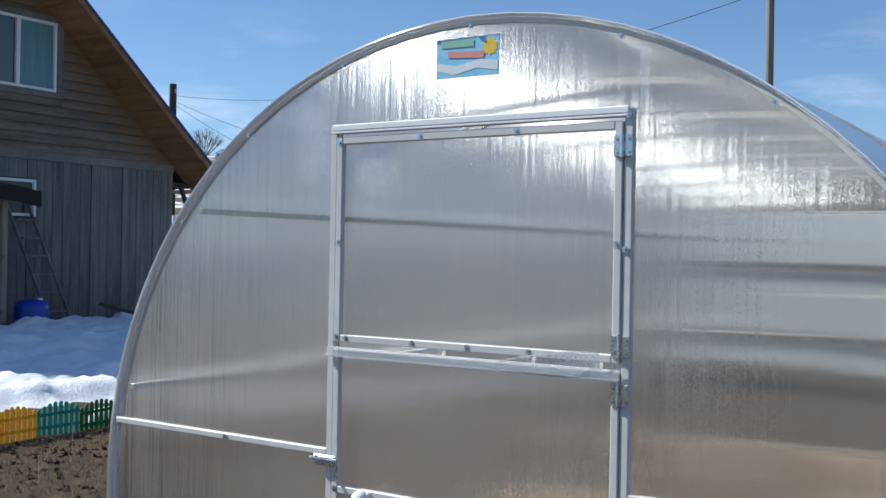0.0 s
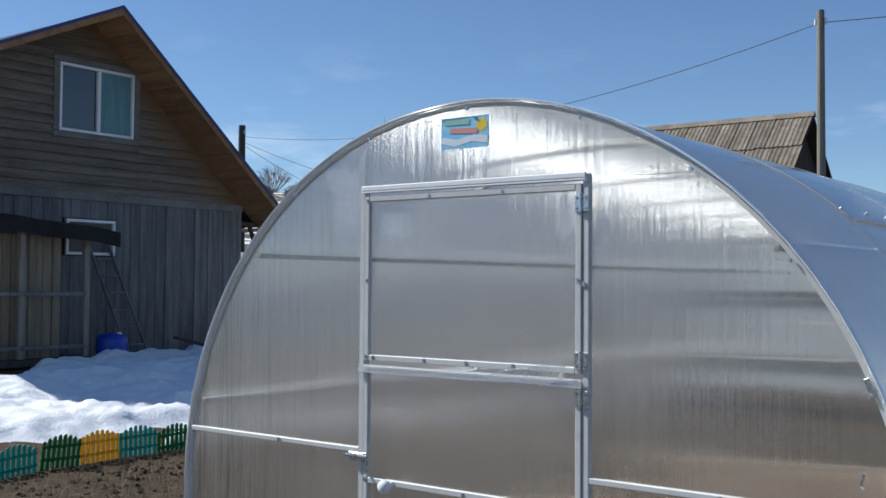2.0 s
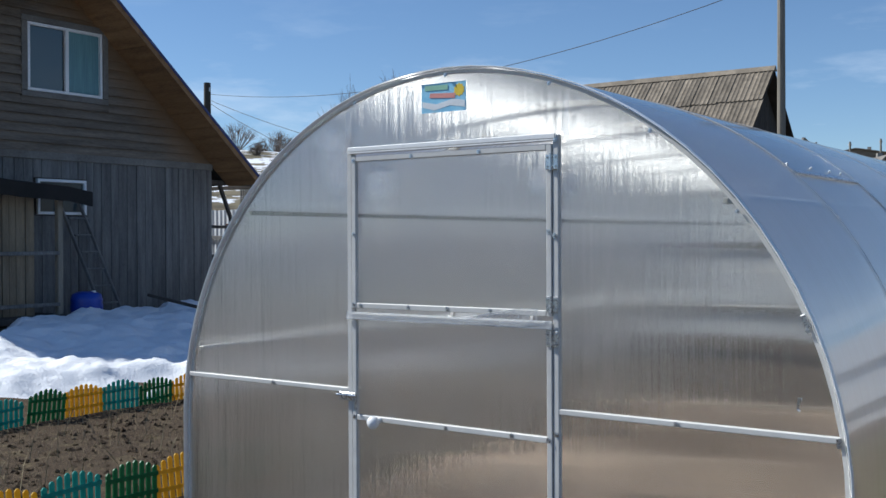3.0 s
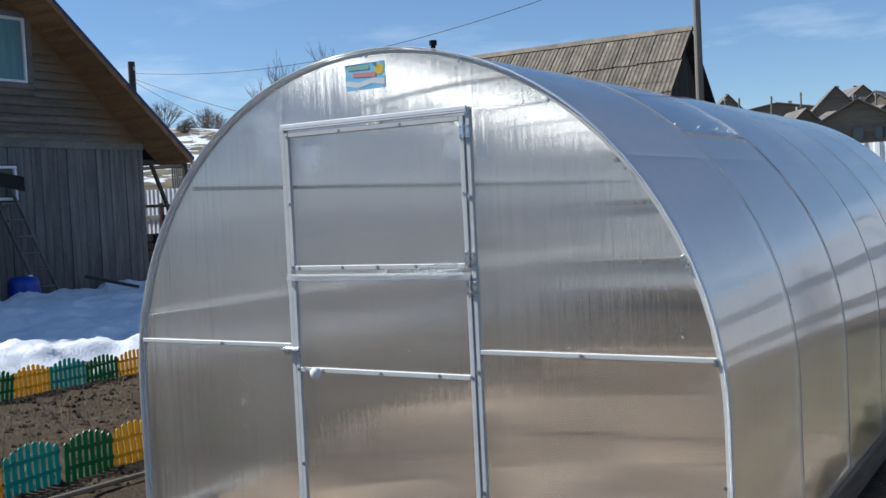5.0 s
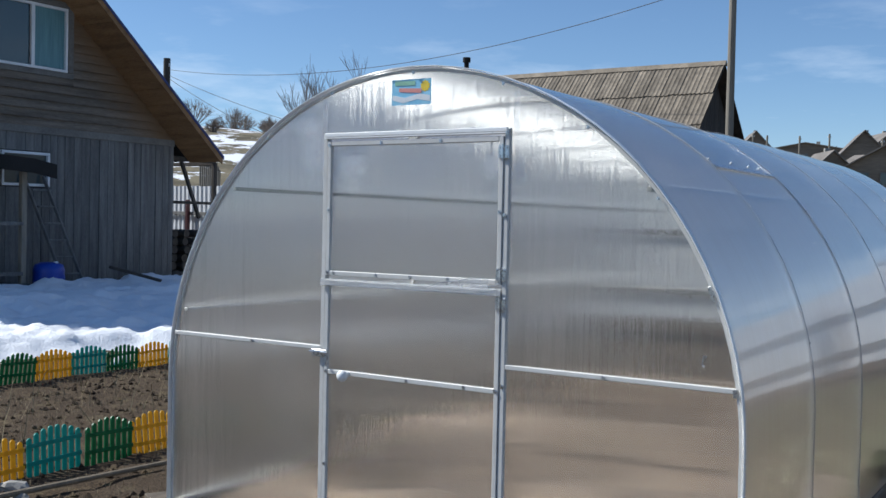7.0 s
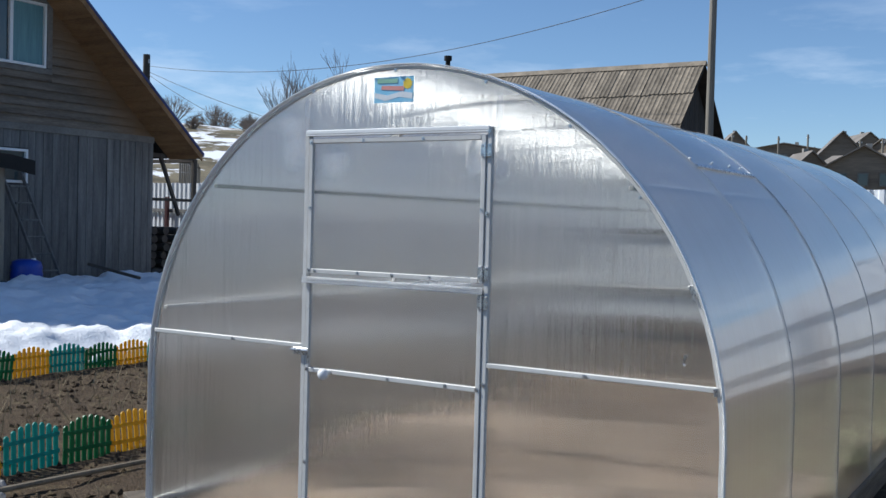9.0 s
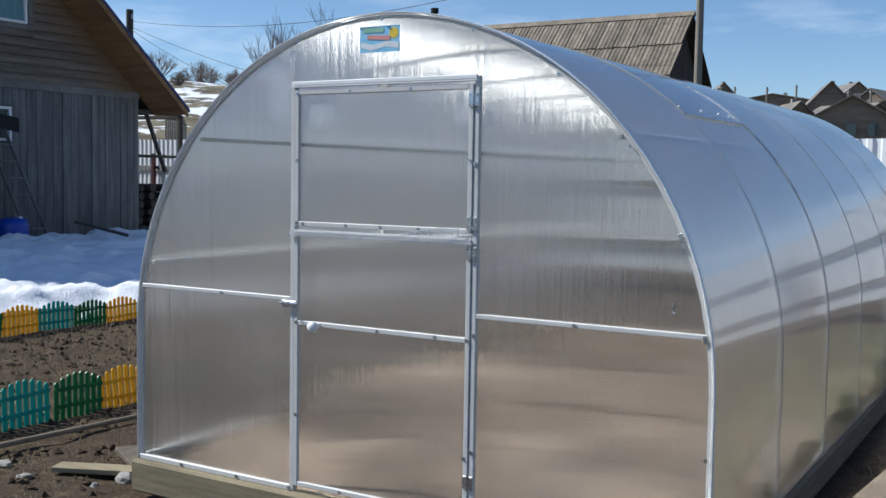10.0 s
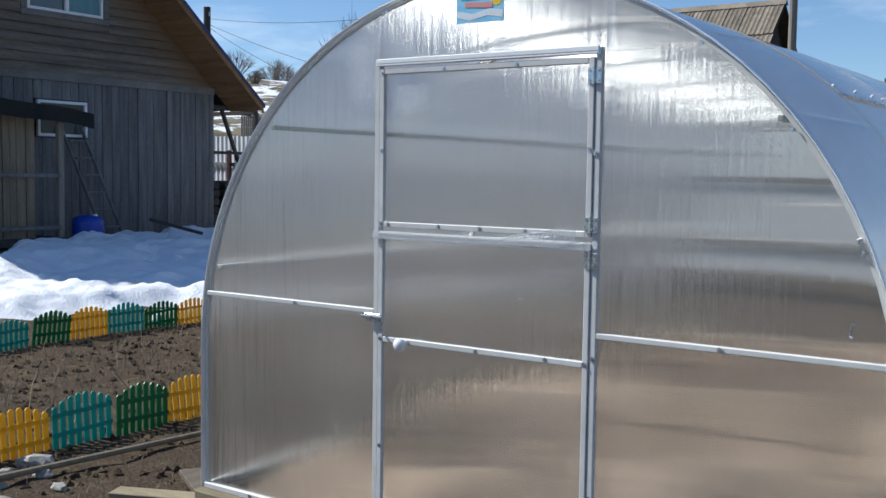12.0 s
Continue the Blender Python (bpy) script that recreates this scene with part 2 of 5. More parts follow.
def film_material(name, most, soft=False):
    m, nt, p = nodes(name)
    N, L = nt.nodes, nt.links
    p.inputs["Base Color"].default_value = (0.85, 0.87, 0.9, 1)
    p.inputs["Roughness"].default_value = 0.25
    tr = N.new("ShaderNodeBsdfTransparent")
    nz = N.new("ShaderNodeTexNoise")
    nz.inputs["Scale"].default_value = 22
    nz.inputs["Detail"].default_value = 4
    rg = N.new("ShaderNodeMapRange")
    rg.inputs["From Min"].default_value = 0.3
    rg.inputs["From Max"].default_value = 0.7
    rg.inputs["To Min"].default_value = most * 0.12
    rg.inputs["To Max"].default_value = most
    L.new(nz.outputs[0], rg.inputs["Value"])
    cover = rg.outputs[0]
    if soft:
        # thins out towards the rim
        tc = N.new("ShaderNodeTexCoord")
        off = N.new("ShaderNodeVectorMath")
        off.operation = "SUBTRACT"
        off.inputs[1].default_value = (0.5, 0.5, 0.5)
        L.new(tc.outputs["Generated"], off.inputs[0])
        flat = N.new("ShaderNodeVectorMath")
        flat.operation = "MULTIPLY"
        flat.inputs[1].default_value = (1, 0, 1)
        L.new(off.outputs[0], flat.inputs[0])
        dist = N.new("ShaderNodeVectorMath")
        dist.operation = "LENGTH"
        L.new(flat.outputs[0], dist.inputs[0])
        fade = N.new("ShaderNodeMapRange")
        fade.interpolation_type = "SMOOTHSTEP"
        fade.inputs["From Min"].default_value = 0.05
        fade.inputs["From Max"].default_value = 0.44
        fade.inputs["To Min"].default_value = 1.0
        fade.inputs["To Max"].default_value = 0.0
        L.new(dist.outputs["Value"], fade.inputs["Value"])
        mul = N.new("ShaderNodeMath")
        mul.operation = "MULTIPLY"
        L.new(cover, mul.inputs[0])
        L.new(fade.outputs[0], mul.inputs[1])
        cover = mul.outputs[0]
    mx = N.new("ShaderNodeMixShader")
    L.new(cover, mx.inputs[0])
    L.new(tr.outputs[0], mx.inputs[1])
    L.new(p.outputs[0], mx.inputs[2])
    L.new(mx.outputs[0], N["Material Output"].inputs["Surface"])
    return m


M_FILM = film_material("milky_film", 0.4)
M_FILM_HAZE = film_material("film_haze", 0.24, True)
M_STRIP = film_material("clear_strip", 0.2)
M_WHITE_PLASTIC = surface("white_plastic", (0.80, 0.80, 0.79), (0.88, 0.88, 0.87), rough=0.3, bump=0.02)
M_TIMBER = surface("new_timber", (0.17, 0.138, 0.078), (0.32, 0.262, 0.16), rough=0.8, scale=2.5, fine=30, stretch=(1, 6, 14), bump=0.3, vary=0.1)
M_DARKTIMBER = surface("dark_brown_timber", (0.06, 0.046, 0.032), (0.17, 0.135, 0.095), rough=0.8, scale=2.5, fine=30, stretch=(6, 1, 14), bump=0.3)
M_PLANK = surface("porch_plank", (0.16, 0.128, 0.088), (0.31, 0.25, 0.172), rough=0.85, scale=2.0, fine=18, stretch=(6, 6, 0.6), bump=0.4, vary=0.15)
M_BOARD = surface("grey_boards", (0.08, 0.08, 0.08), (0.23, 0.225, 0.215), rough=0.85, scale=1.6, fine=18, stretch=(6, 6, 0.6), bump=0.5, vary=0.16)
M_SIDING = surface("weathered_siding", (0.09, 0.073, 0.056), (0.26, 0.215, 0.17), rough=0.85, scale=1.4, fine=14, stretch=(5, 0.5, 6), bump=0.5, vary=0.14)
M_SOFFIT = surface("stained_soffit", (0.15, 0.078, 0.032), (0.36, 0.20, 0.085), rough=0.75, scale=1.6, fine=18, stretch=(0.6, 4, 4), bump=0.4, vary=0.15)
M_TRIM = surface("grey_trim", (0.12, 0.11, 0.10), (0.22, 0.21, 0.19), rough=0.8, scale=2, fine=25, bump=0.3, vary=0.1)
M_BLUE = surface("blue_edging", (0.02, 0.03, 0.12), (0.035, 0.05, 0.2), rough=0.45, scale=2, fine=30, bump=0.1)
M_BARREL = surface("blue_plastic", (0.01, 0.04, 0.30), (0.015, 0.06, 0.40), rough=0.35, scale=4, fine=30, bump=0.05)
M_ROOFING = surface("dark_roofing_felt", (0.007, 0.007, 0.007), (0.02, 0.019, 0.018), rough=1.0, scale=3, fine=40, bump=0.5)
M_DARKWOOD = surface("dark_old_wood", (0.035, 0.03, 0.026), (0.095, 0.08, 0.066), rough=0.9, scale=2, fine=20, stretch=(4, 4, 0.6), bump=0.5, vary=0.2)
M_WINFRAME = surface("white_window_frame", (0.72, 0.73, 0.74), (0.82, 0.82, 0.82), rough=0.35, bump=0.03)
M_SLATE = surface("weathered_slate", (0.11, 0.09, 0.066), (0.27, 0.225, 0.17), rough=0.9, scale=1.6, fine=9, bump=0.4, vary=0.22, depth=0.02)
M_POLEWOOD = surface("pole_wood", (0.17, 0.15, 0.12), (0.30, 0.27, 0.22), rough=0.85, scale=3, fine=30, stretch=(5, 5, 0.5), bump=0.4)
M_METAL_FENCE = surface("white_sheet_metal", (0.68, 0.70, 0.72), (0.8, 0.81, 0.82), rough=0.4, scale=1.5, fine=20, bump=0.04)
M_RED = surface("oxide_red_paint", (0.05, 0.012, 0.014), (0.085, 0.018, 0.02), rough=0.6, scale=4, fine=40, bump=0.1)
M_CABLE = surface("black_cable", (0.02, 0.02, 0.02), (0.035, 0.035, 0.035), rough=0.6, bump=0)
M_STONE = surface("pale_stone", (0.25, 0.23, 0.2), (0.42, 0.40, 0.36), rough=0.9, scale=6, fine=40, bump=0.5, vary=0.15)
M_BARK = surface("bark", (0.09, 0.075, 0.065), (0.2, 0.17, 0.15), rough=0.9, scale=4, fine=30, bump=0.4)
M_TWIG = surface("brown_twigs", (0.14, 0.11, 0.09), (0.26, 0.215, 0.18), rough=0.9, scale=4, fine=30, bump=0)
M_STRAW = surface("dry_stems", (0.24, 0.19, 0.11), (0.40, 0.33, 0.2), rough=0.9, scale=8, fine=40, bump=0, vary=0.2)
M_LEAF = surface("conifer", (0.015, 0.028, 0.014), (0.04, 0.06, 0.03), rough=0.8, scale=3, fine=20, bump=0)
M_WEED = surface("green_weeds", (0.05, 0.07, 0.03), (0.19, 0.21, 0.11), rough=0.8, scale=8, fine=30, bump=0)


def brown_rake_strip(m, normal, offset, width, brown):
    """Boards under the eaves turn browner: a strip along the rake, with an uneven edge."""
    N, L = m.node_tree.nodes, m.node_tree.links
    p = N["Principled BSDF"]
    old = p.inputs["Base Color"].links[0].from_socket
    geo = N.new("ShaderNodeNewGeometry")
    dot = N.new("ShaderNodeVectorMath")
    dot.operation = "DOT_PRODUCT"
    dot.inputs[1].default_value = normal
    L.new(geo.outputs["Position"], dot.inputs[0])
    nz = N.new("ShaderNodeTexNoise")
    nz.inputs["Scale"].default_value = 2.5
    nz.inputs["Detail"].default_value = 5
    L.new(geo.outputs["Position"], nz.inputs["Vector"])
    wob = N.new("ShaderNodeMath")
    wob.operation = "MULTIPLY_ADD"
    wob.inputs[1].default_value = 0.5
    L.new(nz.outputs[0], wob.inputs[0])
    L.new(dot.outputs["Value"], wob.inputs[2])
    rg = N.new("ShaderNodeMapRange")
    rg.inputs["From Min"].default_value = offset + 0.25 - width
    rg.inputs["From Max"].default_value = offset + 0.25
    rg.inputs["To Max"].default_value = 0.9
    L.new(wob.outputs[0], rg.inputs["Value"])
    mix = N.new("ShaderNodeMix")
    mix.data_type = "RGBA"
    mix.inputs[7].default_value = (*brown, 1)
    L.new(rg.outputs[0], mix.inputs[0])
    L.new(old, mix.inputs[6])
    L.new(mix.outputs[2], p.inputs["Base Color"])


def plastic(name, c):
    m = surface(name, tuple(v * 0.85 for v in c), c, rough=0.38, scale=5, fine=60, bump=0.06, vary=0.06)
    p = m.node_tree.nodes["Principled BSDF"]
    p.inputs["Transmission Weight"].default_value = 0.0
    # thin moulded plastic lets some light through
    N, L = m.node_tree.nodes, m.node_tree.links
    tl = N.new("ShaderNodeBsdfTranslucent")
    tl.inputs["Color"].default_value = (*c, 1)
    mx = N.new("ShaderNodeMixShader")
    mx.inputs[0].default_value = 0.35
    L.new(p.outputs[0], mx.inputs[1])
    L.new(tl.outputs[0], mx.inputs[2])
    L.new(mx.outputs[0], N["Material Output"].inputs["Surface"])
    return m


M_YELLOW = plastic("yellow_plastic", (0.85, 0.54, 0.025))
M_TEAL = plastic("teal_plastic", (0.03, 0.40, 0.36))
M_GREEN = plastic("green_plastic", (0.015, 0.22, 0.08))

# window glass: dark room behind, sharp reflections
M_GLASS, _nt, _p = nodes("window_glass")
_p.inputs["Base Color"].default_value = (0.05, 0.075, 0.085, 1)
_p.inputs["Roughness"].default_value = 0.04
_p.inputs["IOR"].default_value = 1.6
M_CURTAIN = surface("teal_curtain", (0.10, 0.22, 0.25), (0.16, 0.32, 0.35), rough=0.5, scale=2, fine=8, stretch=(1, 9, 0.4), bump=0.2)


def snow_material():
    m = surface("snow", (0.86, 0.88, 0.91), (0.94, 0.95, 0.96), rough=0.6, scale=2.2, fine=28, bump=0.6, depth=0.03)
    p = m.node_tree.nodes["Principled BSDF"]
    p.inputs["Subsurface Weight"].default_value = 0.0
    return m


M_SNOW = snow_material()


def ground_material():
    """Dark thawed soil with dry grass and straw; on the far slopes old snow lies in patches."""
    m, nt, p = nodes("thawed_ground")
    N, L = nt.nodes, nt.links
    geo = N.new("ShaderNodeNewGeometry")

    def noise_node(scale, detail=6, rough=0.6):
        n = N.new("ShaderNodeTexNoise")
        n.inputs["Scale"].default_value = scale
        n.inputs["Detail"].default_value = detail
        n.inputs["Roughness"].default_value = rough
        L.new(geo.outputs["Position"], n.inputs["Vector"])
        return n.outputs[0]

    def mixed(fac, a, b, lo, hi):
        r = N.new("ShaderNodeMapRange")
        r.inputs["From Min"].default_value = lo
        r.inputs["From Max"].default_value = hi
        L.new(fac, r.inputs["Value"])
        x = N.new("ShaderNodeMix")
        x.data_type = "RGBA"
        L.new(r.outputs[0], x.inputs[0])
        for s, v in ((6, a), (7, b)):
            if isinstance(v, tuple):
                x.inputs[s].default_value = (*v, 1)
            else:
                L.new(v, x.inputs[s])
        return x.outputs[2]

    fine = noise_node(55, 8, 0.7)
    mid = noise_node(6)
    soil = mixed(fine, (0.038, 0.026, 0.017), (0.145, 0.103, 0.064), 0.36, 0.66)
    straw = mixed(fine, (0.085, 0.065, 0.036), (0.24, 0.19, 0.11), 0.35, 0.65)
    near = mixed(mid, soil, straw, 0.53, 0.72)
    far = mixed(noise_node(0.35), (0.10, 0.085, 0.055), (0.20, 0.17, 0.11), 0.4, 0.6)
    sep = N.new("ShaderNodeSeparateXYZ")
    L.new(geo.outputs["Position"], sep.inputs[0])
    base = mixed(sep.outputs["Y"], near, far, 20, 40)
    # old snow on the slope behind the log house
    left = N.new("ShaderNodeMapRange")
    left.inputs["From Min"].default_value = -32
    left.inputs["From Max"].default_value = -60
    left.inputs["To Min"].default_value = -0.2
    left.inputs["To Max"].default_value = 0.015
    L.new(sep.outputs["X"], left.inputs["Value"])
    add = N.new("ShaderNodeMath")
    L.new(noise_node(0.24, 9, 0.7), add.inputs[0])
    L.new(left.outputs[0], add.inputs[1])
    col = mixed(add.outputs[0], base, (0.8, 0.82, 0.86), 0.51, 0.54)
    L.new(col, p.inputs["Base Color"])
    p.inputs["Roughness"].default_value = 0.92
    p.inputs["Specular IOR Level"].default_value = 0.2
    bp = N.new("ShaderNodeBump")
    bp.inputs["Strength"].default_value = 0.9
    bp.inputs["Distance"].default_value = 0.03
    L.new(fine, bp.inputs["Height"])
    L.new(bp.outputs[0], p.inputs["Normal"])
    return m


M_GROUND = ground_material()


# ---- mesh helpers ----
def obj(name, bm, material, smooth=False):
    me = bpy.data.meshes.new(name)
    bmesh.ops.recalc_face_normals(bm, faces=bm.faces[:])
    bm.to_mesh(me)
    bm.free()
    me.materials.append(material)
    if smooth:
        for f in me.polygons:
            f.use_smooth = True
    return new(name, me)


def part(name, bm, material, parent, label="", smooth=False):
    ob = obj(name, bm, material, smooth)
    ob.parent = parent
    return tagged(ob, label)


def thing(name, m, label, category, group="", kind=""):
    e = new(name)
    e.empty_display_size = 0.1
    e.matrix_world = m
    return tagged(e, label, category, group, kind)


def box(bm, c, s, bevel=0.0, m=None):
    """A box of centre c and size s, with eased edges."""
    t = Matrix.Translation(c) @ Matrix.Diagonal((*s, 1))
    if m is not None:
        t = m @ t
    r = bmesh.ops.create_cube(bm, size=1, matrix=t)
    if bevel:
        es = list({e for v in r["verts"] for e in v.link_edges})
        bmesh.ops.bevel(bm, geom=es, offset=bevel, segments=1, affect="EDGES")
    return bm


def boxed(c, s, bevel=0.0, m=None):
    return box(bmesh.new(), c, s, bevel, m)


def rod(bm, a, b, r0, r1=None, n=8):
    """A tapered rod from a to b."""
    a, b = Vector(a), Vector(b)
    d = b - a
    rot = d.to_track_quat("Z", "Y").to_matrix().to_4x4()
    bmesh.ops.create_cone(bm, cap_ends=True, segments=n, radius1=r0, radius2=r0 if r1 is None else r1, depth=d.length,
                          matrix=Matrix.Translation((a + b) / 2) @ rot)
    return bm


def beam(bm, a, b, w, h, up=(0, 0, 1)):
    """A square bar from a to b: w across, h along up."""
    a, b = Vector(a), Vector(b)
    d = b - a
    z = d.normalized()
    if abs(z.dot(Vector(up))) > 0.95:
        up = (0, 1, 0)
    y = (Vector(up) - z * z.dot(Vector(up))).normalized()
    x = y.cross(z)
    m = Matrix((x, y, z)).transposed().to_4x4()
    m.translation = (a + b) / 2
    return box(bm, (0, 0, 0), (w, h, d.length), min(w, h) * 0.12, m)


def prism(bm, ring, offset):
    """A flat outline pushed along offset."""
    lower = [bm.verts.new(p) for p in ring]
    upper = [bm.verts.new(Vector(p) + Vector(offset)) for p in ring]
    bm.faces.new(lower)
    bm.faces.new(upper[::-1])
    n = len(ring)
    for i in range(n):
        bm.faces.new((lower[i], lower[(i + 1) % n], upper[(i + 1) % n], upper[i]))
    return bm


def smooth01(a, b, v):
    t = min(1.0, max(0.0, (v - a) / (b - a)))
    return t * t * (3 - 2 * t)


# ---- ground ----
def height(x, y):
    h = -0.2
    near = 1 - smooth01(25, 60, math.hypot(x, y))
    if near > 0:
        h += near * (0.030 * noise.noise((x * 1.7, y * 1.7, 0)) + 0.022 * noise.noise((x * 5.3, y * 5.3, 3)) + 0.014 * noise.noise((x * 13, y * 13, 6)))
        if -1.62 < x < 1.62 and -0.15 < y < 6.3:
            h = min(h, -0.17)
    h += 0.42 * smooth01(-7.5, -12.5, x) * near * smooth01(-10, -2, y)
    h -= 0.05 * smooth01(1.4, 2.2, x) * near
    d = math.hypot(x, y)
    az = math.degrees(math.atan2(-x, y))
    top = 10.8 + 2.4 * smooth01(25, 48, az) - 8.0 * smooth01(75, 120, az)
    if y < 0:
        top = min(top, 10 - 8 * smooth01(70, 100, az))
    if az < -40:
        top -= 4.0 * smooth01(-40, -80, az)
    h += max(0.0, top) * smooth01(32, 135, d) + 0.7 * smooth01(50, 110, d) * noise.noise((x * 0.03, y * 0.03, 9)) * 2
    return h


def axis(lo, hi, step, far):
    mid = list(np.arange(lo, hi + step / 2, step))
    up, s, v = [], step, hi
    while v < far:
        s *= 1.16
        v += s
        up.append(v)
    down, s, v = [], step, lo
    while v > -far:
        s *= 1.16
        v -= s
        down.append(v)
    return down[::-1] + mid + up


def grid_mesh(name, xs, ys, fn, material, keep=None):
    verts = [(x, y, fn(x, y)) for y in ys for x in xs]
    w = len(xs)
    faces = []
    for j in range(len(ys) - 1):
        for i in range(w - 1):
            q = (j * w + i, j * w + i + 1, (j + 1) * w + i + 1, (j + 1) * w + i)
            if keep is None or all(keep(verts[k][0], verts[k][1]) for k in q):
                faces.append(q)
    me = bpy.data.meshes.new(name)
    me.from_pydata(verts, [], faces)
    me.materials.append(material)
    for f in me.polygons:
        f.use_smooth = True
    return new(name, me)


ground = grid_mesh("ground", axis(-12, 5, 0.09, 2600), axis(-6, 12, 0.11, 2600), height, M_GROUND)
tagged(ground, "dark thawed soil with dry straw and old snow patches", "ground", kind="structure")


# ---- snow bank before the house ----
def snow_depth(x, y):
    edge = -7.95 + 0.3 * noise.noise((y * 0.55, 2.2, 0)) + 0.2 * noise.noise((y * 2.1, 5.2, 0)) + 0.09 * noise.noise((y * 5.5, 1.2, 0)) - 0.45 * smooth01(3.9, 2.6, y) + 0.7 * smooth01(4.8, 6.0, y) - 0.7 * smooth01(6.5, 9, y)
    inner = -12.75 + 1.7 * smooth01(6.4, 4.4, y) + 0.45 * noise.noise((y * 1.3, 8.2, 0)) + 0.2 * noise.noise((y * 4.3, 3.2, 0))
    # narrow strip left in the shade of the garden edging
    strip = 0.17 * smooth01(3.75, 4.3, y) * smooth01(6.1, 5.6, y) + 0.06 * noise.noise((y * 3.0, 0.4, 0)) - abs(x + 6.86)
    if strip > 0:
        return -0.03 + 0.17 * smooth01(0, 0.12, strip) + 0.02 * noise.noise((x * 8, y * 8, 7))
    d = min(edge - x, x - inner)
    if d < 0:
        return -0.06
    t = smooth01(0, 0.55, d)
    return -0.02 + 0.22 * t + t * (0.10 * noise.noise((x * 0.9, y * 0.9, 1)) + 0.075 * noise.noise((x * 2.9, y * 2.9, 4)) + 0.045 * noise.noise((x * 8, y * 8, 7)) + 0.012 * noise.noise((x * 17, y * 17, 8)))


snow = grid_mesh("snow_bank", list(np.arange(-13.5, -6.2, 0.05)), list(np.arange(-6, 13.6, 0.07)),
                 lambda x, y: height(x, y) + snow_depth(x, y), M_SNOW, lambda x, y: snow_depth(x, y) > -0.05)
tagged(snow, "melting white snow bank lying before the house", "snow", kind="stuff")

# ---- greenhouse ----
HALF, SPRING, LONG, DOORX = 1.5, 0.688, 6.15, 0.475
GH = thing("greenhouse", pose(0, 0, 0), "arched greenhouse of milky polycarbonate on a galvanised steel frame", "greenhouse")


def arch_points(r, n=40, foot=0.0):
    pts = [(r, foot), (r, SPRING * 0.5)]
    pts += [(r * math.cos(math.pi * k / n), SPRING + r * math.sin(math.pi * k / n)) for k in range(n + 1)]
    return pts + [(-r, SPRING * 0.5), (-r, foot)]


def arch_tube(y, w, d, r=HALF, n=40):
    """A square tube bent over the greenhouse: w along y, d across."""
    bm = bmesh.new()
    rings = []
    outer, inner = arch_points(r, n), arch_points(r - d, n)
    for (xo, zo), (xi, zi) in zip(outer, inner):
        rings.append([bm.verts.new(p) for p in ((xo, y - w / 2, zo), (xo, y + w / 2, zo), (xi, y + w / 2, zi), (xi, y - w / 2, zi))])
    for a, b in zip(rings, rings[1:]):
        for k in range(4):
            bm.faces.new((a[k], a[(k + 1) % 4], b[(k + 1) % 4], b[k]))
    bm.faces.new(rings[0])
    bm.faces.new(rings[-1][::-1])
    return bm


def roof_sheet(y0, y1, r, n=64, lift=0.0):
    """One bent sheet from foot to foot, slightly sagging between the ribs."""
    bm = bmesh.new()
    ys = np.linspace(y0, y1, 9)
    t = 0.006

    def skin(rr):
        rows = []
        for y in ys:
            k = (y % 1.025) / 1.025
            dip = 0.002 * math.sin(math.pi * k) ** 2
            rows.append([bm.verts.new((x * (1 - dip * 0.4 / r), y, z - dip * (0.5 if z > SPRING else 0.1))) for x, z in arch_points(rr, n, 0.0)])
        return rows

    rows = skin(r + t + lift)
    for p, q in zip(rows, rows[1:]):
        for k in range(len(p) - 1):
            bm.faces.new((p[k], p[k + 1], q[k + 1], q[k]))
    return bm


def arch_z(x, r=HALF):
    return SPRING + math.sqrt(max(0.0, r * r - x * x))


def end_panel(x0, x1, z0, z1, y, r, t=0.006):
    """A flat sheet between x0 and x1, from z0 up to z1 or to the arch."""
    n = max(2, int((x1 - x0) / 0.05))
    ring = [(x0, y, z0), (x1, y, z0)]
    for k in range(n + 1):
        x = x1 + (x0 - x1) * k / n
        top = arch_z(x, r)
        if z1 is not None:
            top = min(z1, top)
        ring.append((x, y, top))
    return prism(bmesh.new(), ring, (0, t, 0))


def sheet(name, bm, mat, label="", smooth=False):
    ob = part(name, bm, mat, GH, label, smooth)
    ob.visible_shadow = False
    return ob


def screw(parent, x, y, z, r=0.0085):
    r *= 0.68
    bm = bmesh.new()
    rod(bm, (x, y, z), (x, y - 0.006, z), r, r * 0.8, 8)
    rod(bm, (x, y + 0.001, z), (x, y - 0.002, z), r * 1.6, r * 1.6, 10)
    return part("screw", bm, M_ZINC, parent)


RIBS = [0.0, 1.06, 2.1, 3.12, 4.12, 5.12, LONG]
for y in RIBS:
    edge = y in (0.0, LONG)
    part("arch_rib", arch_tube(y + (0.012 if y == 0 else 0), 0.018 if edge else 0.022, 0.013 if edge else 0.026, HALF if not edge else HALF + 0.004), M_STEEL, GH, smooth=False)
# edge strip that clamps the roof sheet over the front
# its white colour stands in for the highlight along the right edge
part("edge_strip", arch_tube(0.002, 0.028, 0.003, HALF + 0.0155), M_WHITE_PLASTIC, GH, "bright edging strip along the front arch")
for x, z in ((-1.46, 1.03), (-1.12, 1.66), (1.12, 1.66)):
    bm = bmesh.new()
    beam(bm, (x * 0.985, 0.03, z), (x * 0.985, LONG - 0.03, z), 0.02, 0.02)
    # sunlit low purlin coloured white, upper ones grey as if in shade
    part("purlin", bm, M_WHITE_PLASTIC if z < 1.2 else M_ZINC_SHADED, GH)
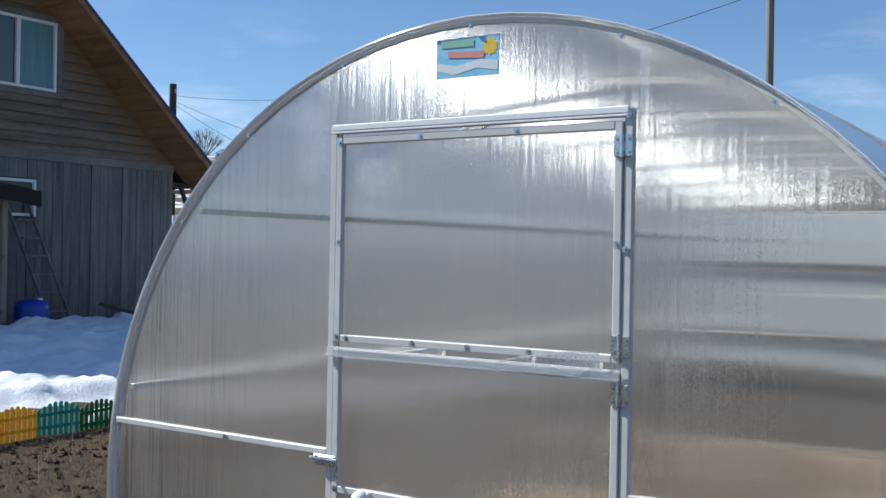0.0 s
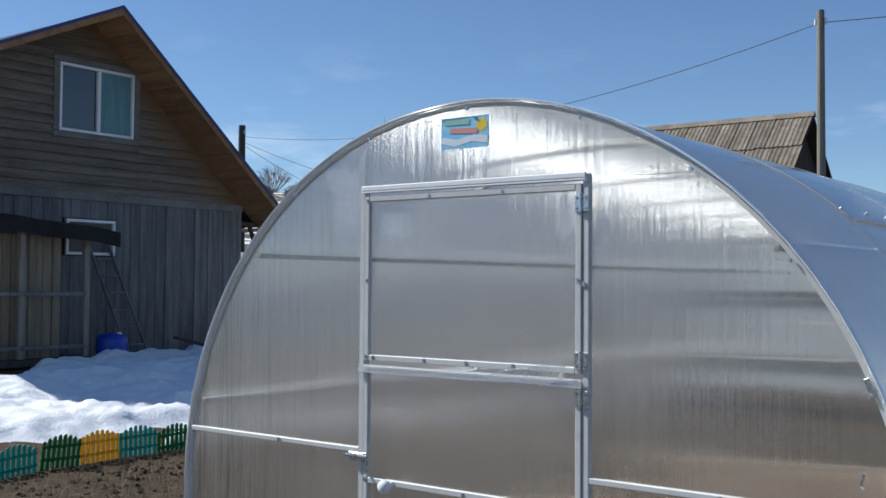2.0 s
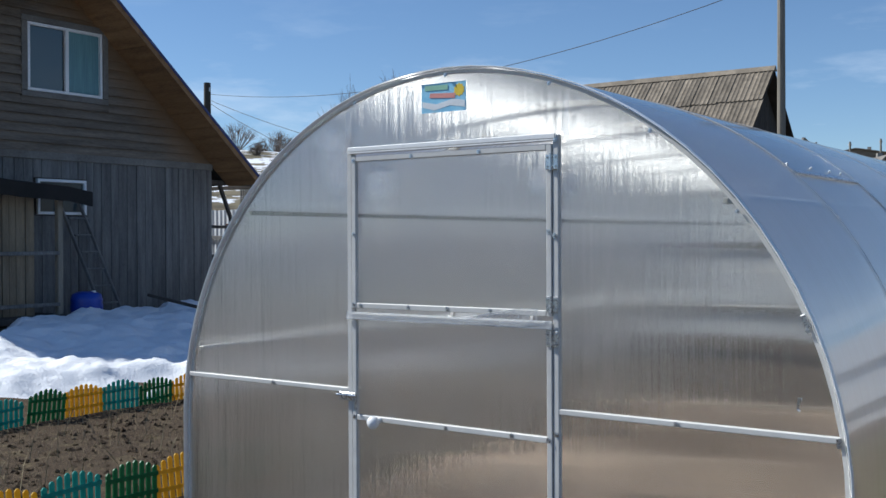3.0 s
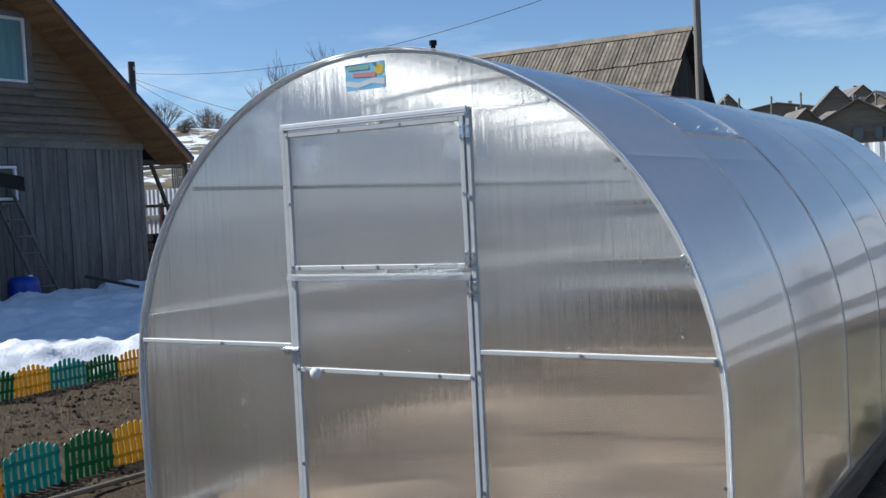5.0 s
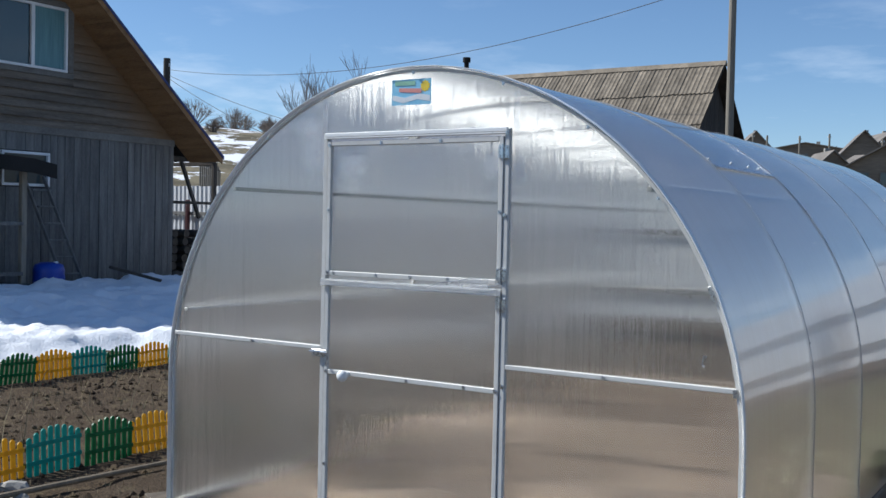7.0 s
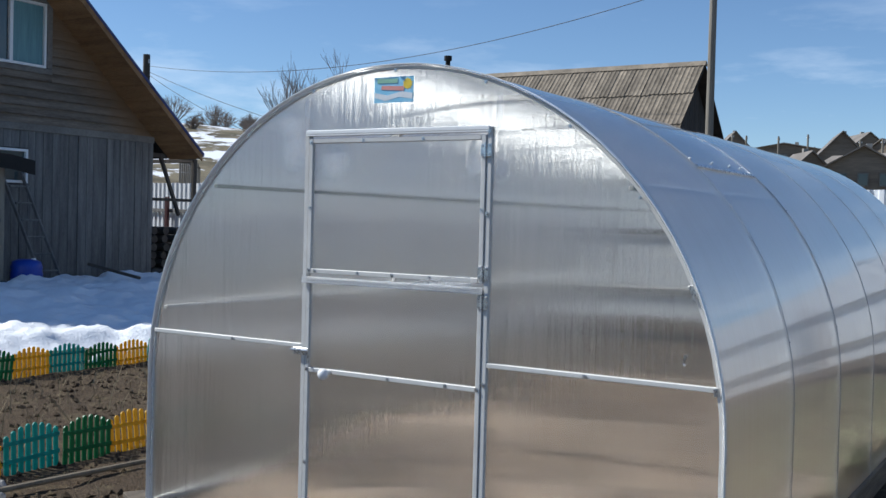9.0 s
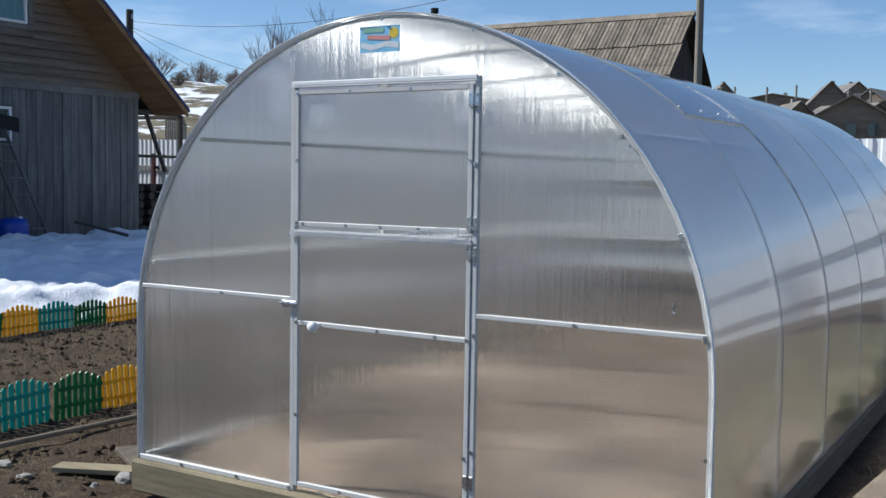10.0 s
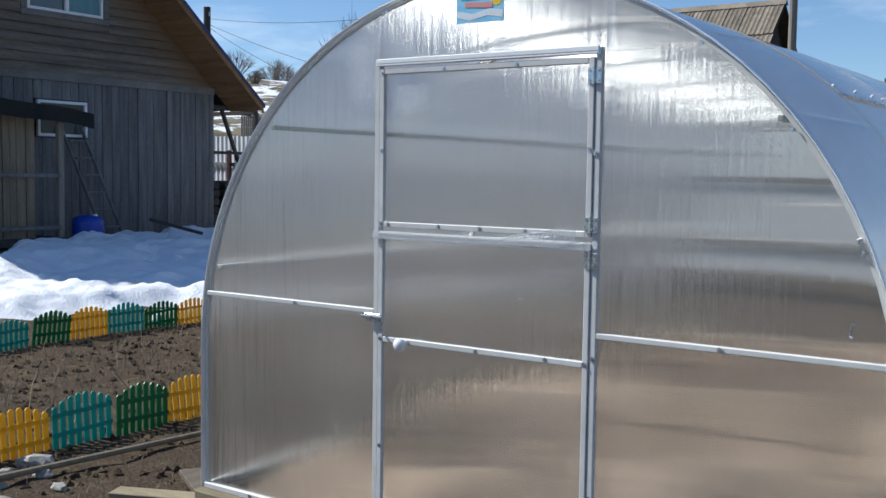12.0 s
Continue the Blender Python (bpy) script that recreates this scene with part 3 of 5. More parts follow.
for s in (-1, 1):
    bm = bmesh.new()
    beam(bm, (s * (HALF - 0.013), 0.03, 0.015), (s * (HALF - 0.013), LONG - 0.03, 0.015), 0.026, 0.026)
    part("foot_rail", bm, M_STEEL, GH)

# roof sheets, overlapping at the ribs
for y0, y1, lift in ((-0.02, 2.12, 0.002), (2.08, 4.14, 0.004), (4.10, LONG + 0.02, 0.002)):
    sheet("roof_sheet", roof_sheet(y0, y1, HALF + 0.001, lift=lift), M_POLY_ROOF, smooth=True)
for y in RIBS[1:-1]:
    for a in (12, 38):
        r = HALF + 0.014
        for s in (1, -1):
            x, z = s * r * math.cos(radians(a)), SPRING + r * math.sin(radians(a))
            bm = bmesh.new()
            rod(bm, (x, y, z), (x * 1.003, y, SPRING + (z - SPRING) * 1.003), 0.0045, 0.004, 8)
            part("screw", bm, M_ZINC, GH)

# end walls
YS = 0.012
R_END = HALF - 0.006
for back in (False, True):
    y = YS if not back else LONG - 0.02
    o = -1 if not back else 1
    sheet("end_sheet", end_panel(-1.494, -DOORX, 0.0, 1.898, y, R_END), M_POLY_END)
    sheet("end_sheet", end_panel(DOORX, 1.494, 0.0, 1.898, y, R_END), M_POLY_END)
    sheet("end_sheet", end_panel(-0.858, 0.858, 1.9, None, y, R_END), M_POLY_END)
    yb = y + o * 0.011
    for s in (-1, 1):
        bm = bmesh.new()
        beam(bm, (s * (DOORX + 0.012), yb, 0.0), (s * (DOORX + 0.012), yb, arch_z(DOORX, HALF - 0.02) if back else 1.905), 0.024, 0.022)
        part("door_post", bm, M_STEEL, GH)
        bm = bmesh.new()
        beam(bm, (s * 1.478, yb, 0.912), (s * (DOORX + 0.024), yb, 0.912), 0.022, 0.020)
        part("side_bar", bm, M_STEEL, GH)
        bm = bmesh.new()
        beam(bm, (s * 1.5, yb, 0.012), (s * (DOORX + 0.024), yb, 0.012), 0.024, 0.026)
        part("sill_bar", bm, M_STEEL, GH)
    bm = bmesh.new()
    beam(bm, (-DOORX - 0.024, yb, 1.902), (DOORX + 0.024, yb, 1.902), 0.024, 0.022)
    part("lintel_bar", bm, M_STEEL, GH)
    if back:
        sheet("end_sheet", end_panel(-DOORX, DOORX, 0.0, 1.88, y, R_END), M_POLY_END)
        bm = bmesh.new()
        beam(bm, (-DOORX, yb, 1.24), (DOORX, yb, 1.24), 0.024, 0.03)
        part("side_bar", bm, M_STEEL, GH)


def leaf(name, z0, z1, bars, label):
    """A door leaf or the vent over it: stiles, rails and a sheet."""
    d = part(name, end_panel(-DOORX + 0.006, DOORX - 0.006, z0, z1, YS - 0.004, 5), M_POLY_END, GH, label)
    d.visible_shadow = False
    for s in (-1, 1):
        bm = bmesh.new()
        beam(bm, (s * (DOORX - 0.014), YS - 0.016, z0), (s * (DOORX - 0.014), YS - 0.016, z1), 0.022, 0.02)
        part("stile", bm, M_STEEL, d)
    for z in (z0 + 0.011, z1 - 0.011, *bars):
        bm = bmesh.new()
        beam(bm, (-DOORX + 0.026, YS - 0.016, z), (DOORX - 0.026, YS - 0.016, z), 0.02, 0.022, (0, 0, 1))
        part("rail", bm, M_STEEL, d)
    return d


UPPER = leaf("upper_leaf", 1.255, 1.880, (), "closed upper door leaf of milky polycarbonate")
LOWER = leaf("lower_leaf", 0.03, 1.235, (0.805,), "closed lower door leaf with a cross bar")

# clear profile along the split of the two leaves
bm = bmesh.new()
box(bm, (-0.01, YS - 0.032, 1.225), (0.975, 0.006, 0.030), 0.002)
box(bm, (-0.01, YS - 0.036, 1.212), (0.975, 0.012, 0.005), 0.001)
part("clear_profile", bm, M_CLEAR, GH, "clear plastic strip with loose torn film")
bm = bmesh.new()
prev = None
for k in range(15):
    u = k / 14
    x = 0.09 + 0.33 * u
    z = 1.222 + 0.058 * math.sin(math.pi * 0.5 * min(1, 1.25 * u)) * (0.94 + 0.08 * math.sin(9 * u))
    cur = [bm.verts.new((x, YS - 0.040 - 0.012 * math.sin(math.pi * u), 1.222)), bm.verts.new((x, YS - 0.036 - 0.02 * math.sin(math.pi * u), z))]
    if prev:
        bm.faces.new((prev[0], cur[0], cur[1], prev[1]))
    prev = cur
bmesh.ops.solidify(bm, geom=bm.faces[:], thickness=0.001)
FILM = part("loose_film", bm, M_FILM, GH, "crumpled protective film peeling off")
bm = bmesh.new()
rim = [(0.09 + 0.33 * k / 14, YS - 0.038 - 0.02 * math.sin(math.pi * k / 14), 1.222 + 0.058 * math.sin(math.pi * 0.5 * min(1, 1.25 * k / 14)) * (0.94 + 0.08 * math.sin(9 * k / 14))) for k in range(15)]
for a, b in zip(rim, rim[1:]):
    rod(bm, a, b, 0.0022, 0.0022, 6)
part("curled_edge", bm, M_CLEAR, FILM, "bright curled film edge")
bm = bmesh.new()
box(bm, (0, YS - 0.026, 1.908), (0.98, 0.010, 0.020), 0.003)
box(bm, (0, YS - 0.029, 1.894), (0.98, 0.003, 0.006), 0.001)
part("drip_strip", bm, M_WHITE_PLASTIC, GH, "white drip strip over the door")


def hinge(x, z):
    h = part("hinge", boxed((x, YS - 0.029, z), (0.052, 0.004, 0.056), 0.002), M_ZINC, GH, "shiny zinc hinge")
    bm = bmesh.new()
    rod(bm, (x, YS - 0.034, z - 0.03), (x, YS - 0.034, z + 0.03), 0.006)
    part("pin", bm, M_ZINC, h)
    for dx in (-0.017, 0.017):
        for dz in (-0.017, 0.017):
            screw(h, x + dx, YS - 0.031, z + dz, 0.005)


for z in (1.815, 1.30, 1.175, 0.2):
    hinge(DOORX + 0.0, z)
# latch with a bolt on the door post
LATCH = part("latch", boxed((-0.495, YS - 0.031, 0.888), (0.085, 0.006, 0.034), 0.002), M_ZINC, GH, "small zinc sliding bolt")
bm = bmesh.new()
rod(bm, (-0.545, YS - 0.042, 0.894), (-0.44, YS - 0.042, 0.894), 0.006)
rod(bm, (-0.50, YS - 0.042, 0.894), (-0.50, YS - 0.062, 0.892), 0.005)
part("bolt", bm, M_ZINC, LATCH)
for dx in (-0.035, 0.035):
    for dz in (-0.011, 0.011):
        screw(LATCH, -0.495 + dx, YS - 0.034, 0.888 + dz, 0.005)
bm = bmesh.new()
box(bm, (-0.45, YS - 0.031, 0.86), (0.012, 0.006, 0.05), 0.002)
part("latch_tab", bm, M_ZINC, LATCH)

# leftover protective film near the hinge, painted pale haze at the corner of the door
def film_haze_patch(cx, cz, rx, rz, seed):
    ring = []
    for k in range(18):
        a = k * math.pi / 9
        f = 1 + 0.35 * noise.noise((math.cos(a) + seed, math.sin(a), seed * 0.7))
        ring.append((cx + rx * f * math.cos(a), YS - 0.0062 - 0.001 * seed, cz + rz * f * math.sin(a)))
    ob = part("film_haze_patch", prism(bmesh.new(), ring, (0, -0.0006, 0)), M_FILM_HAZE, GH, "hazy patch of leftover film and painted haze")
    ob.visible_shadow = False


# the first one paints a pale ghost reflection beside the knob
for cx, cz, rx, rz, sd in ((-0.272, 0.814, 0.034, 0.014, 6), (0.40, 1.75, 0.075, 0.11, 1), (0.545, 1.75, 0.055, 0.10, 2), (-0.56, 1.84, 0.13, 0.20, 3), (-0.34, 1.77, 0.15, 0.14, 4), (-0.62, 1.95, 0.16, 0.10, 5)):
    film_haze_patch(cx, cz, rx, rz, sd)

# round knob
bm = bmesh.new()
rod(bm, (-0.325, YS - 0.026, 0.803), (-0.325, YS - 0.05, 0.803), 0.011, 0.009, 12)
bmesh.ops.create_uvsphere(bm, u_segments=18, v_segments=12, radius=0.027, matrix=Matrix.Translation((-0.325, YS - 0.072, 0.800)) @ Matrix.Diagonal((1, 0.85, 1, 1)))
part("knob", bm, M_WHITE_PLASTIC, GH, "round white plastic knob", smooth=True)

for x, z in ((-0.461, 1.862), (-0.163, 1.868), (0.158, 1.868), (-0.462, 1.559), (0.459, 1.562), (0.484, 1.549), (-0.462, 1.270), (-0.425, 1.267), (-0.18, 1.267), (0.01, 1.267), (0.207, 1.267),
             (0.487, 1.895), (-0.46, 0.806), (0.0, 0.803), (0.30, 0.806), (0.458, 0.806), (0.487, 0.83), (-0.46, 0.37), (0.452, 0.30), (0.487, 0.33),
             (-0.929, 0.912), (0.947, 0.912), (1.475, 0.912), (-1.2, 0.014), (-0.83, 0.014), (-0.50, 0.014), (-0.46, 0.014), (0.9, 0.014), (0.5, 0.014), (-0.2, 0.04), (0.2, 0.04)):
    screw(GH, x, YS - 0.025, z)
for a in (8, 22, 39, 55, 72, 90, 108, 125, 141, 158, 172):
    r = HALF - 0.014
    screw(GH, r * math.cos(radians(a)), -0.004, SPRING + r * math.sin(radians(a)), 0.0075)
for z in (0.15, 0.45):
    for s in (-1, 1):
        screw(GH, s * (HALF - 0.012), -0.004, z, 0.0075)
# small angle plate where the right side bar meets the arch, and a hook
part("corner_plate", boxed((1.372, -0.004, 1.275), (0.018, 0.006, 0.045), 0.002, Matrix.Translation((1.372, 0, 1.275)) @ Matrix.Rotation(radians(-24), 4, "Y") @ Matrix.Translation((-1.372, 0, -1.275))), M_ZINC, GH)
bm = bmesh.new()
rod(bm, (1.355, 0.006, 1.03), (1.355, -0.012, 1.025), 0.004)
rod(bm, (1.355, -0.012, 1.035), (1.350, -0.014, 1.00), 0.005, 0.003)
rod(bm, (1.350, -0.014, 1.00), (1.358, -0.02, 0.995), 0.004)
part("hook", bm, M_ZINC, GH, "little zinc hook")


# roof vent hinged on the side of the arch
def on_arch(a, r):
    return r * math.cos(radians(a)), SPRING + r * math.sin(radians(a))


def bent_slab(a0, a1, y0, y1, r, t, n=10):
    ring = [on_arch(a0 + (a1 - a0) * k / n, r) for k in range(n + 1)] + [on_arch(a1 + (a0 - a1) * k / n, r + t) for k in range(n + 1)]
    return prism(bmesh.new(), [(x, y0, z) for x, z in ring], (0, y1 - y0, 0))


M_SEAM = surface("grey_sealing_tape", (0.34, 0.35, 0.37), (0.44, 0.45, 0.47), rough=0.5, scale=6, fine=60, bump=0.05)
for y in RIBS[1:-1]:
    part("seam_tape", arch_tube(y + 0.004, 0.009, 0.0016, HALF + 0.0145), M_SEAM, GH, "thin grey tape over a sheet joint")
for x in (-0.505, 0.522):
    ob = part("joint_strip", boxed((x, YS - 0.0066, 1.985), (0.028, 0.001, 0.16)), M_STRIP, GH, "clear strip over a sheet joint")
    ob.visible_shadow = False
VENT = sheet("roof_vent", bent_slab(48, 80, 1.09, 2.075, HALF + 0.0085, 0.002, 40), M_POLY_ROOF, "closed roof vent of bent polycarbonate")
part("vent_bar", bent_slab(47.6, 48.3, 1.08, 2.08, HALF + 0.008, 0.010, 2), M_ZINC, VENT)
part("vent_bar", bent_slab(80, 80.6, 1.10, 2.06, HALF + 0.008, 0.005, 2), M_SEAM, VENT)
for y in (1.082,):
    part("vent_edge", bent_slab(48, 80, y, y + 0.007, HALF + 0.008, 0.0046, 40), M_SEAM, VENT, "grey taped edge")
for y in (1.1, 1.45, 1.75, 1.95):
    x, z = on_arch(50, HALF + 0.018)
    bm = bmesh.new()
    rod(bm, (x * 0.99, y, z - 0.01), (x * 1.001, y, z + 0.001), 0.006, 0.005, 8)
    part("screw", bm, M_ZINC, VENT)

# maker's card under the arch: blue sky, sun, red stroke, white band
card = part("name_card", boxed((-0.018, YS - 0.004, 2.09), (0.209, 0.003, 0.113), 0.0), surface("card_blue", (0.22, 0.56, 0.80), (0.36, 0.68, 0.86), rough=0.4, scale=14, fine=50, bump=0.0), GH, "blue and white printed card with a yellow sun")


def flat_mat(name, c):
    return surface(name, tuple(v * 0.9 for v in c), c, rough=0.4, scale=20, fine=80, bump=0.0)


def print_shape(name, pts, mat, lift):
    part(name, prism(bmesh.new(), [(x * 1.1 - 0.018, YS - 0.0056 - lift, 2.09 + z * 1.1) for x, z in pts], (0, -0.0004, 0)), mat, card)


print_shape("printed_sun", [(0.068 + 0.024 * math.cos(a * math.pi / 10) * (1 if a % 2 else 0.8), 0.022 + 0.024 * math.sin(a * math.pi / 10) * (1 if a % 2 else 0.8)) for a in range(20)], flat_mat("card_yellow", (0.85, 0.62, 0.05)), 0.0004)
print_shape("printed_band", [(-0.092, -0.03), (-0.04, -0.044), (0.03, -0.03), (0.092, -0.04), (0.092, -0.016), (0.04, -0.008), (-0.03, -0.022), (-0.092, -0.010)], flat_mat("card_white", (0.8, 0.84, 0.86)), 0.0004)
print_shape("printed_bar", [(-0.06, 0.002), (0.05, -0.006), (0.052, 0.012), (-0.058, 0.018)], flat_mat("card_red", (0.75, 0.32, 0.28)), 0.0012)
print_shape("printed_bar", [(-0.08, 0.028), (0.02, 0.026), (0.02, 0.044), (-0.08, 0.046)], flat_mat("card_green", (0.30, 0.55, 0.40)), 0.0012)

# dry trodden soil inside
M_DRYSOIL = surface("dry_soil", (0.05, 0.035, 0.023), (0.32, 0.242, 0.175), rough=0.95, scale=1.1, fine=22, bump=0.6, depth=0.03, lo=0.40, hi=0.62)


def soil_height(x, y):
    """A trodden hollow inside the door, then long low furrows slanting across the bed."""
    rise = smooth01(0.1, 1.5, y)
    furrow = 0.10 * math.sin(2.6 * y - 1.5 * x + 1.2 * noise.noise((x * 0.8, y * 0.6, 4)))
    return (-0.10 + 0.10 * rise + 0.16 * abs(x / 1.42) ** 3 * (0.3 + 0.7 * rise) + (0.2 + 0.8 * rise) * furrow * smooth01(1.42, 0.9, abs(x))
            + (0.25 + 0.75 * rise) * (0.12 * noise.noise((x * 0.7 + y * 0.4, y * 1.5 - x * 0.5, 2)) + 0.06 * noise.noise((x * 2.1, y * 2.3, 9)) + 0.03 * noise.noise((x * 4, y * 4, 5))))


bed = grid_mesh("soil_bed", list(np.arange(-1.42, 1.43, 0.06)), list(np.arange(0.08, LONG - 0.08, 0.08)),
                soil_height, M_DRYSOIL)
tagged(bed, "dry brown soil raked inside the greenhouse", "soil bed", kind="stuff")

# timber foundation under the greenhouse
BASE = thing("timber_foundation", pose(0, 0, -0.17), "timber beam foundation carrying the greenhouse", "foundation")
for a, b in (((-1.53, 0.0, 0.085), (1.53, 0.0, 0.085)), ((-1.53, LONG + 0.03, 0.085), (1.53, LONG + 0.03, 0.085))):
    bm = bmesh.new()
    beam(bm, a, b, 0.1, 0.168)
    part("beam", bm, M_TIMBER, BASE)
# side beams are darker than the end beams
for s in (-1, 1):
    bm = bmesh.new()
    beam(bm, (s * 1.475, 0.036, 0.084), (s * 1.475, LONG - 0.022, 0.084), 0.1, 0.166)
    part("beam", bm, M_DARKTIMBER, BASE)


# ---- garden fences ----
def fence_panel(mat, colour, length=0.44, pickets=8, tall=0.285):
    e = thing("fence_panel", pose(0, 0, 0), f"low {colour} plastic picket edging panel stuck in soil", "garden fence", "garden edging panels")
    pitch = length / pickets
    for k in range(pickets):
        u = (k + 0.5) / pickets
        h = tall * (0.76 + 0.24 * math.sin(math.pi * u))
        x = pitch * (k + 0.5)
        w = pitch * 0.66
        ring = [(x - w / 2, -0.006, -0.05), (x + w / 2, -0.006, -0.05), (x + w / 2, -0.006, h - w * 0.35), (x + w * 0.2, -0.006, h), (x - w * 0.2, -0.006, h), (x - w / 2, -0.006, h - w * 0.35)]
        part("picket", prism(bmesh.new(), ring, (0, 0.009, 0)), mat, e)
    for z in (0.06, tall * 0.62):
        part("rail", boxed((length / 2, 0.006, z), (length - 0.004, 0.008, 0.030), 0.002), mat, e)
    return e


FENCES = {"y": fence_panel(M_YELLOW, "yellow"), "t": fence_panel(M_TEAL, "teal"), "g": fence_panel(M_GREEN, "dark green")}


def fence_row(colours, x0, y0, dx, dy, tilt_seed, scale=1.0, used=set()):
    rnd = random.Random(tilt_seed)
    x, y = x0, y0
    for c in colours:
        ang = math.degrees(math.atan2(dy, dx)) + rnd.uniform(-5, 5)
        z = height(x + dx * 0.5, y + dy * 0.5) + 0.02 + rnd.uniform(-0.015, 0.015)
        m = pose(x, y, z, rnd.uniform(-7, 7), rnd.uniform(-3, 3), ang)
        if c not in used:
            FENCES[c].matrix_world = m
            used.add(c)
        else:
            copy_thing(FENCES[c], m)
        x += dx
        y += dy


fence_row("gtygtygtygt", -3.25, 2.57, 0.0, -0.44, 3)
fence_row("tygtygtygtygtyg", -6.6, 6.42, 0.0, -0.445, 8)


# ---- log house with porch ----
HX, APY, APZ, RS, LS = -13.6, 7.47, 5.93, 0.865, 0.457
HY0, HY1, EAVE1, EAVE0, OVER = 3.7, 10.95, 11.42, 3.1, -12.72
HOUSE = thing("house", pose(HX + 0.06, 7.4, 0.26), "weathered grey wooden house with a steep gable", "house")
HOUSE_O = Vector((HX, 7.3, 0.2))


def hpart(name, bm, mat, parent=None, label="", smooth=False):
    bmesh.ops.translate(bm, verts=bm.verts[:], vec=-HOUSE_O)
    return part(name, bm, mat, parent or HOUSE, label, smooth)


def roof_under(y):
    return APZ - RS * (y - APY) if y > APY else APZ - LS * (APY - y)


APZ = 2.98 + RS * (10.95 - APY)
brown_rake_strip(M_SIDING, Vector((0, RS, 1)).normalized(), (RS * (APY + 0.1) + APZ + 0.06) / math.hypot(RS, 1), 0.75, (0.24, 0.14, 0.065))
core = bmesh.new()
prism(core, [(HX - 0.05, HY0, -0.2), (HX - 0.05, HY1, -0.2), (HX - 0.05, HY1, 2.96), (HX - 0.05, APY, APZ - 0.03), (HX - 0.05, HY0, roof_under(HY0) - 0.03)], (-7.5, 0, 0))
WALL = hpart("wall", core, M_DARKWOOD)
WIN = [("gable", 6.87, 8.36, 4.03, 5.19), ("low", 7.04, 8.01, 1.94, 2.55)]
rnd = random.Random(5)
# upright boards of the lower storey
y = HY0
while y < HY1 - 0.02:
    w = min(rnd.uniform(0.15, 0.21), HY1 - y)
    x1 = HX + rnd.uniform(-0.012, 0.006)
    spans = [(-0.2, 2.90)]
    if y + w > WIN[1][1] and y < WIN[1][2]:
        spans = [(-0.2, WIN[1][3] - 0.02), (WIN[1][4] + 0.02, 2.90)]
    for z0, z1 in spans:
        hpart("board", boxed((x1 - 0.012, y + w / 2, (z0 + z1) / 2), (0.025, w - 0.009, z1 - z0)), M_BOARD, WALL)
    y += w
hpart("band_board", boxed((HX + 0.012, (HY0 + HY1) / 2, 2.95), (0.05, HY1 - HY0, 0.14), 0.005), M_TRIM, WALL, "pale weathered band board")
# lapped siding of the gable
z = 3.02
course = 0.158
while z < APZ - 0.06:
    zt = z + course

    def ends(zz):
        lo = HY0 if roof_under(HY0) > zz else APY - (APZ - zz) / LS
        return lo, APY + (APZ - zz) / RS

    (la, ra), (lb, rb) = ends(z), ends(min(zt, APZ - 0.01))
    spans = [(la, ra, lb, rb)]
    g = WIN[0]
    if z < g[3] - 0.1 < zt:
        ring = [(HX + 0.045, g[1] - 0.12, z - 0.014), (HX + 0.045, g[2] + 0.12, z - 0.014), (HX + 0.01, g[2] + 0.12, g[3] - 0.1), (HX + 0.01, g[1] - 0.12, g[3] - 0.1)]
        hpart("siding_board", prism(bmesh.new(), ring, (-0.022, 0, 0)), M_SIDING, WALL)
    if z < g[4] + 0.1 < zt:
        ring = [(HX + 0.02, g[1] - 0.12, g[4] + 0.1), (HX + 0.02, g[2] + 0.12, g[4] + 0.1), (HX - 0.012, g[2] + 0.12, zt), (HX - 0.012, g[1] - 0.12, zt)]
        hpart("siding_board", prism(bmesh.new(), ring, (-0.022, 0, 0)), M_SIDING, WALL)
    if zt > g[3] - 0.1 and z < g[4] + 0.1:
        spans = [(la, g[1] - 0.11, lb, g[1] - 0.11), (g[2] + 0.11, ra, g[2] + 0.11, rb)]
    for a0, a1, b0, b1 in spans:
        ring = [(HX + 0.045, a0, z - 0.014), (HX + 0.045, a1, z - 0.014), (HX - 0.012, b1, zt), (HX - 0.012, b0, zt)]
        hpart("siding_board", prism(bmesh.new(), ring, (-0.022, 0, 0)), M_SIDING, WALL)
    z = zt


